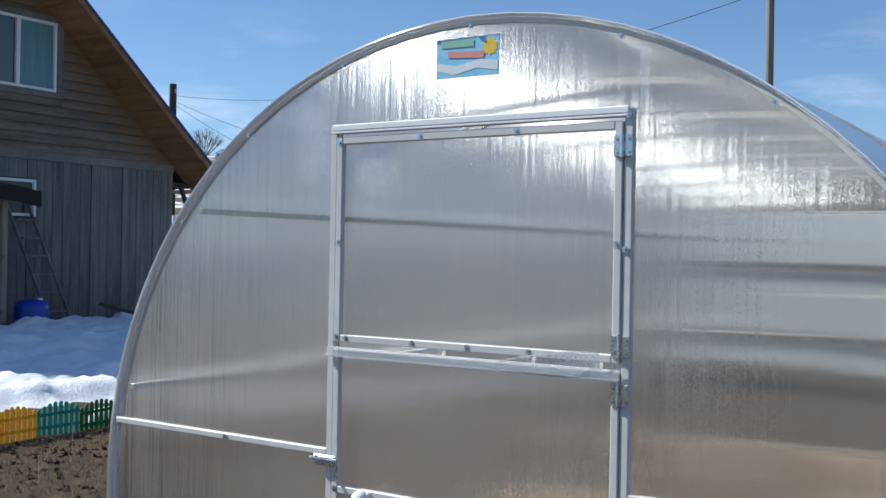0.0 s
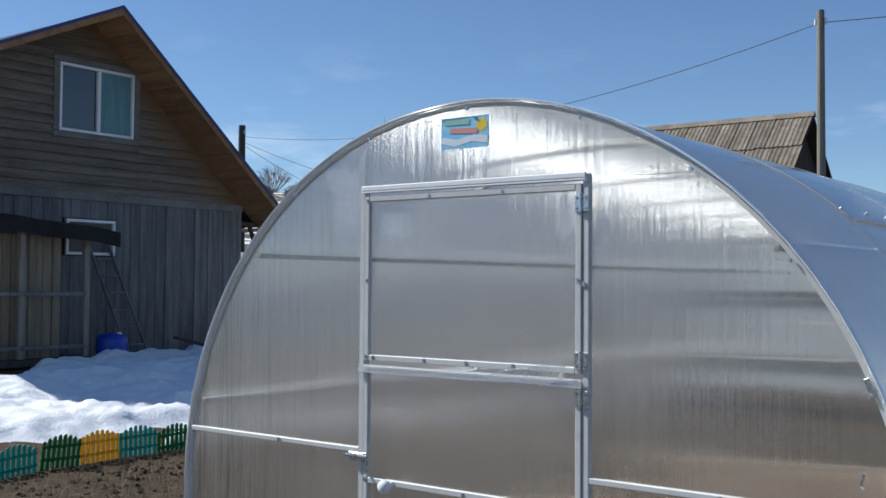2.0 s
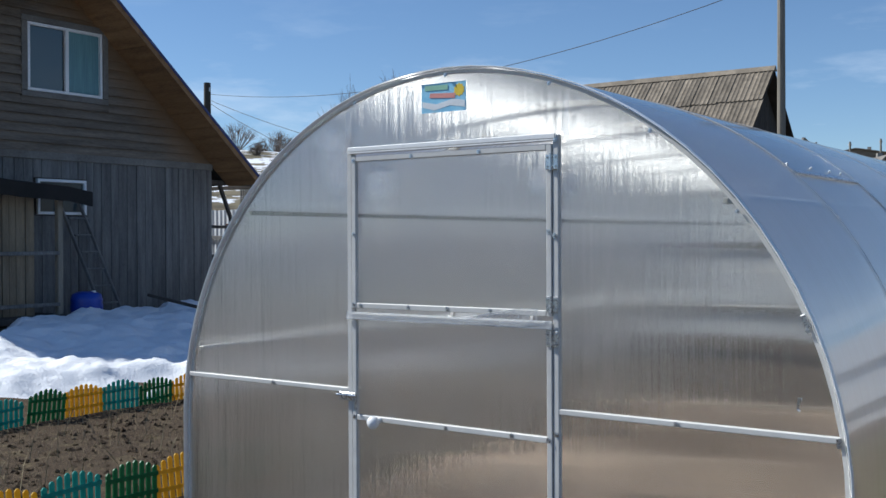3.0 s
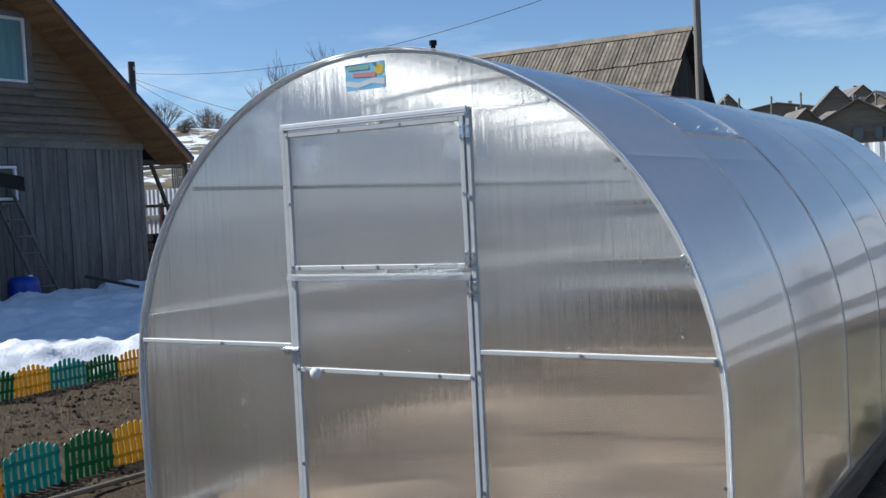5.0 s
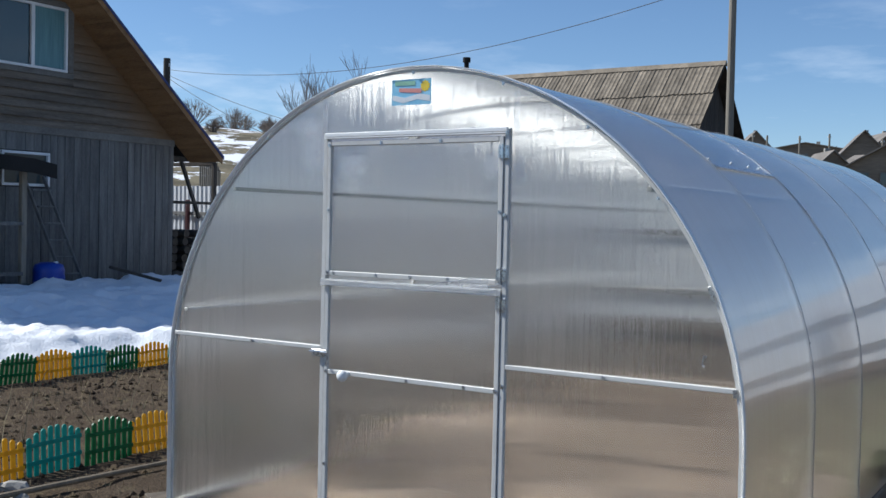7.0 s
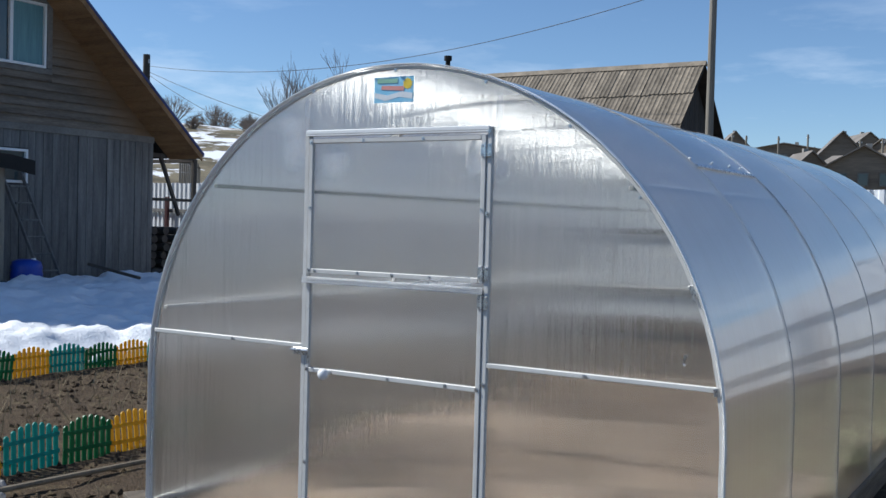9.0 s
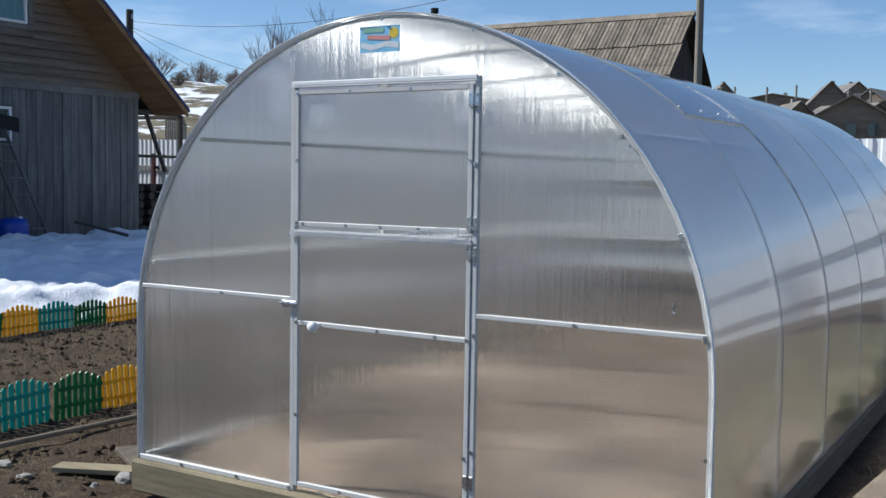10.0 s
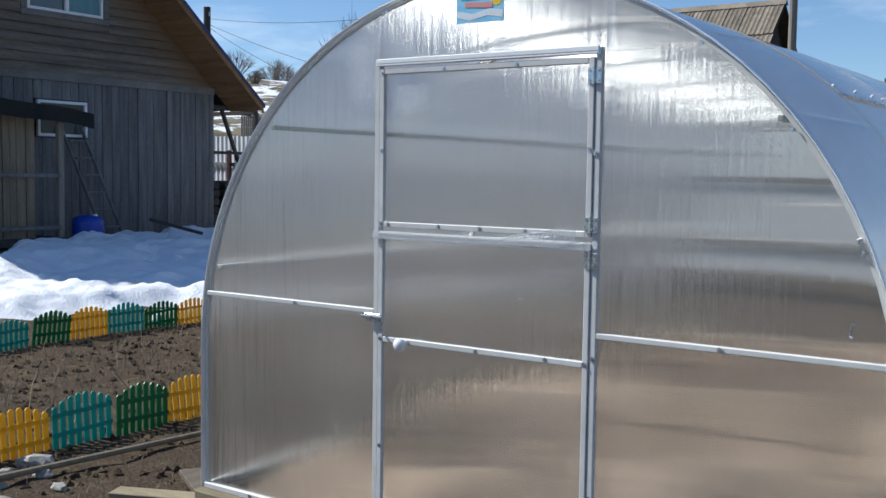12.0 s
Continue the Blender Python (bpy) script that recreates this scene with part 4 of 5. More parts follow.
def window(y0, y1, z0, z1, sashes, casing, glass_mats):
    bm = bmesh.new()
    f = 0.05
    w = hpart("window", boxed((HX - 0.045, (y0 + y1) / 2, (z0 + z1) / 2), (0.01, y1 - y0, z1 - z0)), M_DARKWOOD, HOUSE, "white framed window")
    for c, s in (((HX, (y0 + y1) / 2, z0 + f / 2), (0.07, y1 - y0, f)), ((HX, (y0 + y1) / 2, z1 - f / 2), (0.07, y1 - y0, f)),
                 ((HX, y0 + f / 2, (z0 + z1) / 2), (0.07, f, z1 - z0 - 2 * f)), ((HX, y1 - f / 2, (z0 + z1) / 2), (0.07, f, z1 - z0 - 2 * f))):
        hpart("window_frame", boxed(c, s, 0.006), M_WINFRAME, w)
    for k in range(1, sashes):
        y = y0 + (y1 - y0) * k / sashes + 0.02
        hpart("mullion", boxed((HX, y, (z0 + z1) / 2), (0.066, 0.07, z1 - z0 - 2 * f), 0.006), M_WINFRAME, w)
    for k in range(sashes):
        a, b = y0 + (y1 - y0) * k / sashes, y0 + (y1 - y0) * (k + 1) / sashes
        hpart("pane", boxed((HX - 0.022, (a + b) / 2, (z0 + z1) / 2), (0.006, b - a - 0.06, z1 - z0 - 2 * f)), glass_mats[k], w)
    if casing:
        for c, s in (((HX + 0.02, (y0 + y1) / 2, z0 - 0.055), (0.05, y1 - y0 + 0.24, 0.1)), ((HX + 0.02, (y0 + y1) / 2, z1 + 0.055), (0.05, y1 - y0 + 0.24, 0.1)),
                     ((HX + 0.02, y0 - 0.06, (z0 + z1) / 2), (0.05, 0.11, z1 - z0)), ((HX + 0.02, y1 + 0.06, (z0 + z1) / 2), (0.05, 0.11, z1 - z0))):
            hpart("casing", boxed(c, s, 0.006), M_TRIM, w)


window(*WIN[0][1:], 2, True, (M_GLASS, M_CURTAIN))
window(*WIN[1][1:], 1, False, (M_GLASS,))

# roof slopes with boarded soffit, blue edge and rafters
TH = 0.11
for side, ya in (("right", EAVE1), ("left", EAVE0)):
    za = roof_under(ya)
    bm = prism(bmesh.new(), [(OVER, APY, APZ + 0.03), (OVER, ya, za + 0.03), (OVER, ya, za + TH), (OVER, APY, APZ + TH)], (-9.2, 0, 0))
    RF = hpart("roof", bm, M_ROOFING)
    n = 13
    for k in range(n):
        u0, u1 = k / n, (k + 1) / n - 0.004
        y0, y1 = APY + (ya - APY) * u0, APY + (ya - APY) * u1
        z0, z1 = APZ + (za - APZ) * u0, APZ + (za - APZ) * u1
        bm = prism(bmesh.new(), [(OVER + 0.005, y0, z0), (OVER + 0.005, y1, z1), (OVER + 0.005, y1, z1 + 0.026), (OVER + 0.005, y0, z0 + 0.026)], (-0.9, 0, 0))
        hpart("soffit_board", bm, M_SOFFIT, RF)
    bm = prism(bmesh.new(), [(OVER + 0.03, APY, APZ - 0.03), (OVER + 0.03, ya, za - 0.03), (OVER + 0.03, ya, za + 0.1), (OVER + 0.03, APY, APZ + 0.1)], (-0.025, 0, 0))
    hpart("barge_board", bm, M_SOFFIT, RF)
    bm = prism(bmesh.new(), [(OVER + 0.045, APY, APZ + 0.085), (OVER + 0.045, ya + 0.03, za + 0.085 - 0.02), (OVER + 0.045, ya + 0.03, za + 0.13), (OVER + 0.045, APY, APZ + 0.14)], (-0.2, 0, 0))
    hpart("edge_flashing", bm, M_BLUE, RF, "dark blue metal edge flashing")
# porch: felt roof on posts, plank wall, rail
PORCH = thing("porch", pose(-12.9, 6.17, 0.27), "dark lean-to porch of old boards with felt roof", "porch")
PO = Vector((-12.9, 6.0, 0.25))


def ppart(name, bm, mat, label=""):
    bmesh.ops.translate(bm, verts=bm.verts[:], vec=-PO)
    return part(name, bm, mat, PORCH, label)


rings = []
bm = bmesh.new()
for k in range(9):
    yy = 3.6 + 3.55 * k / 8
    zz = 2.5 - 0.13 * smooth01(0.55, 1.0, k / 8) + 0.03 * math.sin(k * 2.1)
    rings.append([bm.verts.new(p) for p in ((-13.58, yy, zz + 0.12), (-12.25, yy, zz - 0.02), (-12.25, yy, zz - 0.26), (-13.58, yy, zz - 0.02))])
for a, b in zip(rings, rings[1:]):
    for k in range(4):
        bm.faces.new((a[k], a[(k + 1) % 4], b[(k + 1) % 4], b[k]))
bm.faces.new(rings[0])
bm.faces.new(rings[-1][::-1])
ppart("felt_roof", bm, M_ROOFING, "sagging black felt roof")
for yy in (6.75, 5.62, 3.9):
    bm = bmesh.new()
    beam(bm, (-12.6, yy, 0.0), (-12.6, yy, 2.34), 0.1, 0.1)
    ppart("post", bm, M_POLEWOOD)
yy = 4.0
while yy < 6.25:
    w = rnd.uniform(0.12, 0.17)
    ppart("plank", boxed((-12.75 + rnd.uniform(-0.01, 0.01), yy + w / 2, 1.2), (0.025, w - 0.012, 2.1)), M_PLANK)
    yy += w
for zz in (1.33, 0.5):
    bm = bmesh.new()
    beam(bm, (-12.54, 3.9, zz), (-12.54, 6.72, zz), 0.03, 0.06)
    ppart("rail", bm, M_BOARD)
ppart("floor_deck", boxed((-12.9, 5.2, 0.28), (1.2, 3.2, 0.1), 0.01), M_DARKWOOD)

# ladder leaning on the wall
LAD = thing("ladder", pose(-13.0, 7.95, 0.3), "dark wooden ladder leaning on the house wall", "ladder")
for dy in (-0.2, 0.2):
    bm = bmesh.new()
    beam(bm, (0.25, dy + 0.12, 0.0), (-0.5, dy - 0.2, 1.9), 0.045, 0.05)
    part("stile", bm, M_BOARD, LAD)
for k in range(6):
    u = (k + 0.6) / 6.5
    bm = bmesh.new()
    rod(bm, (0.25 - 0.75 * u, -0.2 + 0.12 - 0.24 * u, 1.9 * u), (0.25 - 0.75 * u, 0.2 + 0.12 - 0.24 * u, 1.9 * u), 0.018)
    part("rung", bm, M_BOARD, LAD)

# open woodshed frame at the house corner, and a trellis behind it
SHED = thing("woodshed_frame", pose(-14.4, 11.6, 0.2), "dark pole frame of an open woodshed", "shed frame")
for a, b, w in (((0.75, -0.6, 2.52), (0.75, 0.72, 2.52), 0.09), ((0.75, -0.25, 2.5), (0.75, 0.28, 1.3), 0.07), ((0.75, 0.7, 0.0), (0.75, 0.7, 2.5), 0.09), ((-1.4, 0.7, 0.0), (-1.4, 0.7, 2.5), 0.09),
                ((0.75, 0.7, 2.47), (-1.4, 0.7, 2.47), 0.08), ((0.75, -0.6, 1.62), (0.75, 0.7, 1.62), 0.06)):
    bm = bmesh.new()
    beam(bm, a, b, w, w)
    part("pole", bm, M_DARKWOOD, SHED)
for k in range(24):
    bm = bmesh.new()
    r2 = random.Random(k)
    zz = 0.12 + 0.17 * (k % 6)
    rod(bm, (0.55 + r2.uniform(-0.05, 0.08), -0.5 + 0.3 * (k // 6) + r2.uniform(-0.02, 0.02), zz), (-0.1, -0.5 + 0.3 * (k // 6), zz), 0.085, 0.08, 8)
    part("log", bm, M_DARKWOOD, SHED)
TRE = thing("trellis", pose(-19.5, 17.5, 1.0), "grey stick trellis with dry vines", "trellis")
for k in range(12):
    bm = bmesh.new()
    rod(bm, (-0.28 * k, 0.35 * k, -1.2), (-0.28 * k + 0.05, 0.35 * k, 2.3 - 0.1 * (k % 3)), 0.035, 0.025, 6)
    part("stick", bm, M_POLEWOOD, TRE)
for zz in (0.7, 1.4, 2.1):
    bm = bmesh.new()
    rod(bm, (0.1, -0.1, zz), (-3.2, 4.0, zz), 0.03, 0.03, 6)
    part("rail", bm, M_POLEWOOD, TRE)

# blue barrel lying half in the snow
BAR = thing("barrel", pose(-12.55, 7.40, 0.24), "bright blue plastic barrel beside the porch", "barrel")
bm = bmesh.new()
prof = [(0.0, 0.0), (0.2, 0.0), (0.25, 0.03), (0.26, 0.1), (0.25, 0.12), (0.265, 0.2), (0.25, 0.28), (0.26, 0.32), (0.23, 0.42), (0.14, 0.46), (0.0, 0.465)]
prev = None
for r, zz in prof:
    cur = [bm.verts.new((r * math.cos(k * math.pi / 10), r * math.sin(k * math.pi / 10), zz)) for k in range(20)]
    if prev:
        for k in range(20):
            bm.faces.new((prev[k], prev[(k + 1) % 20], cur[(k + 1) % 20], cur[k]))
    prev = cur
bmesh.ops.remove_doubles(bm, verts=bm.verts[:], dist=0.001)
part("drum", bm, M_BARREL, BAR, smooth=True)
bm = bmesh.new()
rod(bm, (0.12, 0.05, 0.44), (0.12, 0.05, 0.48), 0.04, 0.035, 12)
part("cap", bm, M_WHITE_PLASTIC, BAR)

# ---- big barn roof behind ----
BX1, BX0, BRY, BRZ = -6.85, -19.0, 24.6, 5.85
BARN = thing("barn", pose(-11.92, 25.15, 0.3), "old barn with a steep weathered slate roof", "barn")
BO = Vector((-12, 24.6, 0))


def bpart(name, bm, mat, parent=None, label=""):
    bmesh.ops.translate(bm, verts=bm.verts[:], vec=-BO)
    return part(name, bm, mat, parent or BARN, label)


BSL, BHALF = 1.0, 3.7
bm = prism(bmesh.new(), [(BX1 - 0.35, BRY - BHALF + 0.4, -0.3), (BX1 - 0.35, BRY + BHALF - 0.4, -0.3), (BX1 - 0.35, BRY + BHALF - 0.4, BRZ - (BHALF - 0.4) * BSL - 0.1), (BX1 - 0.35, BRY, BRZ - 0.1), (BX1 - 0.35, BRY - BHALF + 0.4, BRZ - (BHALF - 0.4) * BSL - 0.1)], (BX0 - BX1, 0, 0))
BW = bpart("wall", bm, M_DARKWOOD)
yy = BRY - 2.9
while yy < BRY + 2.9:
    bpart("board", boxed((BX1 - 0.335, yy + 0.1, (BRZ - abs(yy + 0.1 - BRY) * BSL - 0.25) / 2), (0.03, 0.185, BRZ - abs(yy + 0.1 - BRY) * BSL - 0.3)), M_DARKWOOD, BW)
    yy += 0.2
for s in (-1, 1):
    y1, z1 = BRY + s * BHALF, BRZ - BHALF * BSL
    BR = bpart("roof", prism(bmesh.new(), [(BX1, BRY, BRZ - 0.05), (BX1, y1, z1 - 0.05), (BX1, y1, z1), (BX1, BRY, BRZ)], (BX0 - BX1, 0, 0)), M_DARKWOOD)
    if s > 0:
        continue
    rows, cols = 4, 48
    cw = (BX1 - BX0) / cols
    down = Vector((0, s, -BSL)).normalized()
    nrm = Vector((0, s * BSL, 1)).normalized()
    length = BHALF * math.sqrt(1 + BSL * BSL)
    for r in range(rows):
        for c in range(cols):
            base = Vector((BX0 + cw * c, BRY, BRZ)) + down * (length * r / rows)
            jx, jd = rnd.uniform(-0.015, 0.015), rnd.uniform(-0.03, 0.03)
            bm = bmesh.new()
            prev = None
            for k in range(7):
                u = k / 6
                up = nrm * (0.03 + 0.013 * math.cos(u * 4 * math.pi) + 0.006 * (c % 2))
                a = base + Vector((cw * 1.04 * u + jx, 0, 0)) + up + down * jd
                b = a + down * (length / rows * 1.06) + nrm * 0.035
                cur = [bm.verts.new(a), bm.verts.new(b), bm.verts.new(b - nrm * 0.015)]
                if prev:
                    bm.faces.new((prev[0], cur[0], cur[1], prev[1]))
                    bm.faces.new((prev[1], cur[1], cur[2], prev[2]))
                prev = cur
            bpart("slate_sheet", bm, M_SLATE, BR)
    bpart("ridge_cap", prism(bmesh.new(), [(BX1 + 0.03, BRY - 0.14, BRZ - 0.05), (BX1 + 0.03, BRY, BRZ + 0.1), (BX1 + 0.03, BRY + 0.14, BRZ - 0.05)], (BX0 - BX1, 0, 0)), M_SLATE)
bm = bmesh.new()
rod(bm, (-15.4, 24.6, 5.6), (-15.4, 24.6, 6.45), 0.08, 0.08, 10)
rod(bm, (-15.4, 24.6, 6.45), (-15.4, 24.6, 6.6), 0.13, 0.13, 10)
bpart("stove_pipe", bm, M_ROOFING, None, "sooty stove pipe")


# ---- poles and wires ----
def utility_pole(x, y, z0, z1, r, label, wood=M_POLEWOOD):
    e = thing("utility_pole", pose(x, y, z0), label, "pole", "utility poles")
    bm = bmesh.new()
    rod(bm, (0, 0, 0), (0, 0, z1 - z0), r, r * 0.8, 10)
    part("shaft", bm, wood, e)
    for dx in (-0.12, 0.12):
        bm = bmesh.new()
        rod(bm, (dx, 0, z1 - z0 - 0.35), (dx, 0, z1 - z0 - 0.2), 0.035, 0.03, 8)
        rod(bm, (0, 0, z1 - z0 - 0.33), (dx, 0, z1 - z0 - 0.33), 0.012)
        part("insulator", bm, M_WHITE_PLASTIC, e)
    return e


POLE_A = (-5.64, 22.13)
utility_pole(*POLE_A, -0.3, 8.15, 0.11, "tall grey wooden utility pole before the barn")
POLE_B = (-29.45, 25.25)
utility_pole(*POLE_B, 0.0, 7.84, 0.17, "dark utility pole behind the house roof", M_DARKWOOD)


def wire(a, b, sag, label):
    cu = bpy.data.curves.new("overhead_wire", "CURVE")
    cu.dimensions = "3D"
    cu.bevel_depth = 0.010
    cu.bevel_resolution = 1
    sp = cu.splines.new("POLY")
    sp.points.add(24)
    for k in range(25):
        u = k / 24
        p = Vector(a).lerp(Vector(b), u)
        sp.points[k].co = (p.x, p.y, p.z - 4 * sag * u * (1 - u), 1)
    ob = new("overhead_wire", cu)
    cu.materials.append(M_CABLE)
    return tagged(ob, label, "wire", "overhead wires")


WL = "thin dark overhead wire strung between poles"
wire((*POLE_B, 7.4), (*POLE_A, 7.85), 1.05, WL)
wire((*POLE_B, 7.2), (-16.0, 22.3, 3.75), 0.25, WL)
wire((*POLE_B, 7.1), (-16.6, 21.6, 3.0), 0.35, WL)
wire((*POLE_A, 7.85), (22, 24, 8.3), 0.4, WL)

# ---- metal fence behind the greenhouse ----
FEN = thing("metal_fence", pose(-8, 12, 0.08), "white corrugated metal fence on dark posts", "fence")
FDIR = Vector((-17.0, 3.6, 0)).normalized()
FST = Vector((4.2, 9.78, 0))
FN = Vector((FDIR.y, -FDIR.x, 0))


def corrugated(s0, s1, z0, z1):
    bm = bmesh.new()
    prev = None
    s = s0
    k = 0
    while s <= s1 + 0.001:
        off = 0.032 if k % 4 in (1, 2) else 0.0
        p = FST + FDIR * s + FN * off - Vector((-8, 12, 0))
        cur = [bm.verts.new((p.x, p.y, z0)), bm.verts.new((p.x, p.y, z1)), bm.verts.new((p.x + FN.x * 0.002, p.y + FN.y * 0.002, z1))]
        if prev:
            bm.faces.new((prev[0], cur[0], cur[1], prev[1]))
            bm.faces.new((prev[1], cur[1], cur[2], prev[2]))
        prev = cur
        s += 0.035 if k % 2 == 0 else 0.06
        k += 1
    return bm


s = -13.68
while s < 30:
    part("metal_sheet", corrugated(s, s + 1.14, 0.0 + 0.012 * s, 1.95 + 0.012 * s), M_METAL_FENCE, FEN)
    s += 1.14
for k in range(-5, 13):
    p = FST + FDIR * (0.85 + 2.5 * k) + FN * -0.12 - Vector((-8, 12, 0))
    part("post", boxed((p.x, p.y, 0.64 + 0.03 * k), (0.08, 0.08, 1.96), 0.004), M_RED, FEN)
for z in (0.4, 1.28):
    bm = bmesh.new()
    a, b = FST - FDIR * 13.68 + FN * -0.05 - Vector((-8, 12, 0)), FST + FDIR * 30 + FN * -0.05 - Vector((-8, 12, 0))
    beam(bm, (a.x, a.y, z - 0.16), (b.x, b.y, z + 0.36), 0.04, 0.08)
    part("rail", bm, M_BOARD, FEN)


# ---- village on the slope ----
def village_house(x, y, w, d, h, rh, rot, wall_mat, roof_mat, label):
    z = height(x, y)
    e = thing("village_house", pose(x, y, z - 0.3, 0, 0, rot), label, "house", "village houses")
    part("wall", prism(bmesh.new(), [(-w / 2, -d / 2, 0), (w / 2, -d / 2, 0), (w / 2, -d / 2, h), (0, -d / 2, h + rh), (-w / 2, -d / 2, h)], (0, d, 0)), wall_mat, e)
    for s in (-1, 1):
        o = 0.25
        ring = [(0, -d / 2 - o, h + rh + 0.02), (s * (w / 2 + o), -d / 2 - o, h - o * 2 * rh / w + 0.02), (s * (w / 2 + o), -d / 2 - o, h - o * 2 * rh / w + 0.10), (0, -d / 2 - o, h + rh + 0.12)]
        part("roof", prism(bmesh.new(), ring, (0, d + 2 * o, 0)), roof_mat, e)
    for k in (-1, 0, 1):
        wd = part("window", boxed((k * w * 0.28, -d / 2 - 0.03, h - 0.75), (0.62, 0.08, 0.8)), M_TRIM, e)
        part("pane", boxed((k * w * 0.28, -d / 2 - 0.06, h - 0.75), (0.5, 0.05, 0.66)), M_GLASS, wd)
    part("chimney", boxed((w * 0.12, d * 0.1, h + rh), (0.35, 0.35, 0.8)), M_STONE, e)
    return e


M_GREYROOF = surface("grey_roof", (0.13, 0.115, 0.10), (0.25, 0.22, 0.19), rough=0.8, scale=0.6, fine=5, bump=0.2)
M_OLDLOG = surface("old_log_wall", (0.12, 0.095, 0.07), (0.26, 0.21, 0.16), rough=0.9, scale=0.7, fine=5, stretch=(0.4, 0.4, 4), bump=0.4)
OLD = "old dark log house with grey roof on the slope"
for x, y, w, d, top, rh, rot in ((-17.1, 89, 4.4, 6, 9.3, 2.3, 18), (-10.6, 63, 4.2, 5, 6.1, 1.2, 14), (-19.9, 113.8, 4.2, 6, 10.9, 1.7, 30), (-15, 104.6, 4, 6, 9.6, 1.5, -12), (-11.6, 95, 4.5, 5, 8.5, 0.6, 5), (-13.6, 80, 5, 5, 6.9, 1.2, 60),
                                (-32.6, 110.6, 3.0, 5, 11.4, 1.6, 25), (-15.4, 69, 2.6, 4, 6.3, 1.2, 30), (-7.6, 86, 4.5, 6, 7.4, 1.4, 40), (-26, 108, 8, 5, 10.0, 0.7, 8), (-8.5, 72, 3.4, 4, 5.6, 1.0, -20), (-6.5, 98, 4.5, 6, 8.9, 1.6, 20), (2, 88, 6, 6, 8.6, 2.0, 15), (12, 110, 7, 7, 11.2, 2.4, 40)):
    x, y, top = x + 1.2, y + 0.4, top + 0.45
    village_house(x, y, w, d, max(1.4, top - height(x, y) + 0.3 - rh), rh, rot, M_OLDLOG, M_GREYROOF, OLD)
for x, y, top in ((-28.5, 101.4, 11.2), (-27.2, 101.8, 11.0), (-23, 97.8, 10.5), (-21.5, 103.2, 11.1), (-15, 94.4, 9.8), (-5.5, 55.6, 6.3), (-13.2, 94.7, 9.8)):
    utility_pole(x, y, height(x, y) - 0.2, top, 0.11, "thin far utility pole in the village")


# ---- trees ----
def bare_tree(x, y, tall, seed, label, spread=0.31):
    rn = random.Random(seed)
    z = height(x, y)
    e = thing("bare_tree", pose(x, y, z - 0.1), label, "tree", "bare trees")
    trunk, twigs = bmesh.new(), bmesh.new()

    def grow(p, d, l, r, level):
        q = p + d * l
        rod(trunk if level < 2 else twigs, p, q, r, r * 0.68, 6 if level < 2 else 4)
        if level >= 5:
            return
        n = 4 if level in (0, 3, 4) else 3
        for k in range(n):
            nd = (d + Vector((rn.uniform(-1, 1), rn.uniform(-1, 1), rn.uniform(0.1, 0.9))) * spread * (1.0 + 0.1 * level)).normalized()
            grow(p.lerp(q, rn.uniform(0.55, 1.0) if k else 1.0), nd, l * rn.uniform(0.55, 0.82), max(r * 0.55, 0.007), level + 1)

    grow(Vector((0, 0, 0)), Vector((0.03, 0.02, 1)).normalized(), tall * 0.30, tall * 0.011, 0)
    part("trunk", trunk, M_BARK, e)
    part("crown", twigs, M_BARK, e, "leafless twigs")


bare_tree(-32.1, 37.8, 10.2, 1, "tall leafless tree with fine twigs on the slope")
bare_tree(-30.2, 36.0, 9.4, 2, "tall leafless tree with fine twigs on the slope")
bare_tree(-31.6, 40.5, 10.5, 7, "tall leafless tree with fine twigs on the slope")


def shrub(x, y, tall, seed, label):
    rn = random.Random(seed)
    e = thing("shrub", pose(x, y, height(x, y) - 0.1), label, "shrub", "shrubs on the slope")
    bm = bmesh.new()
    for k in range(60):
        a, u = rn.uniform(0, 6.28), rn.uniform(0.05, 1)
        b = Vector((math.cos(a) * u * tall * 0.75, math.sin(a) * u * tall * 0.75, tall * rn.uniform(0.35, 0.95) * math.sqrt(1.05 - 0.7 * u * u)))
        rod(bm, (b.x * 0.25, b.y * 0.25, 0), b, 0.03, 0.012, 3)
        for j in range(6):
            c = b + Vector((rn.uniform(-1, 1), rn.uniform(-1, 1), rn.uniform(-0.3, 0.9))) * tall * 0.17
            rod(bm, b * rn.uniform(0.7, 1), c, 0.022, 0.008, 3)
    part("crown", bm, M_TWIG, e)


for k, (x, y, t) in enumerate(((-92, 86, 3.4), (-88, 89, 2.8), (-95, 84, 3.2), (-84, 91, 2.2), (-80, 95, 2.6), (-76, 97, 2.0), (-73, 82, 1.6), (-70, 78, 1.3), (-78, 84, 1.2), (-66, 84, 1.5), (-99, 80, 3.4))):
    shrub(x, y, t, 30 + k, "bare brown shrub on the snowy slope")


rn = random.Random(77)
for k in range(34):
    shrub(rn.uniform(-97, -60), rn.uniform(72, 96), rn.uniform(0.7, 1.7), 130 + k, "bare brown shrub on the snowy slope")


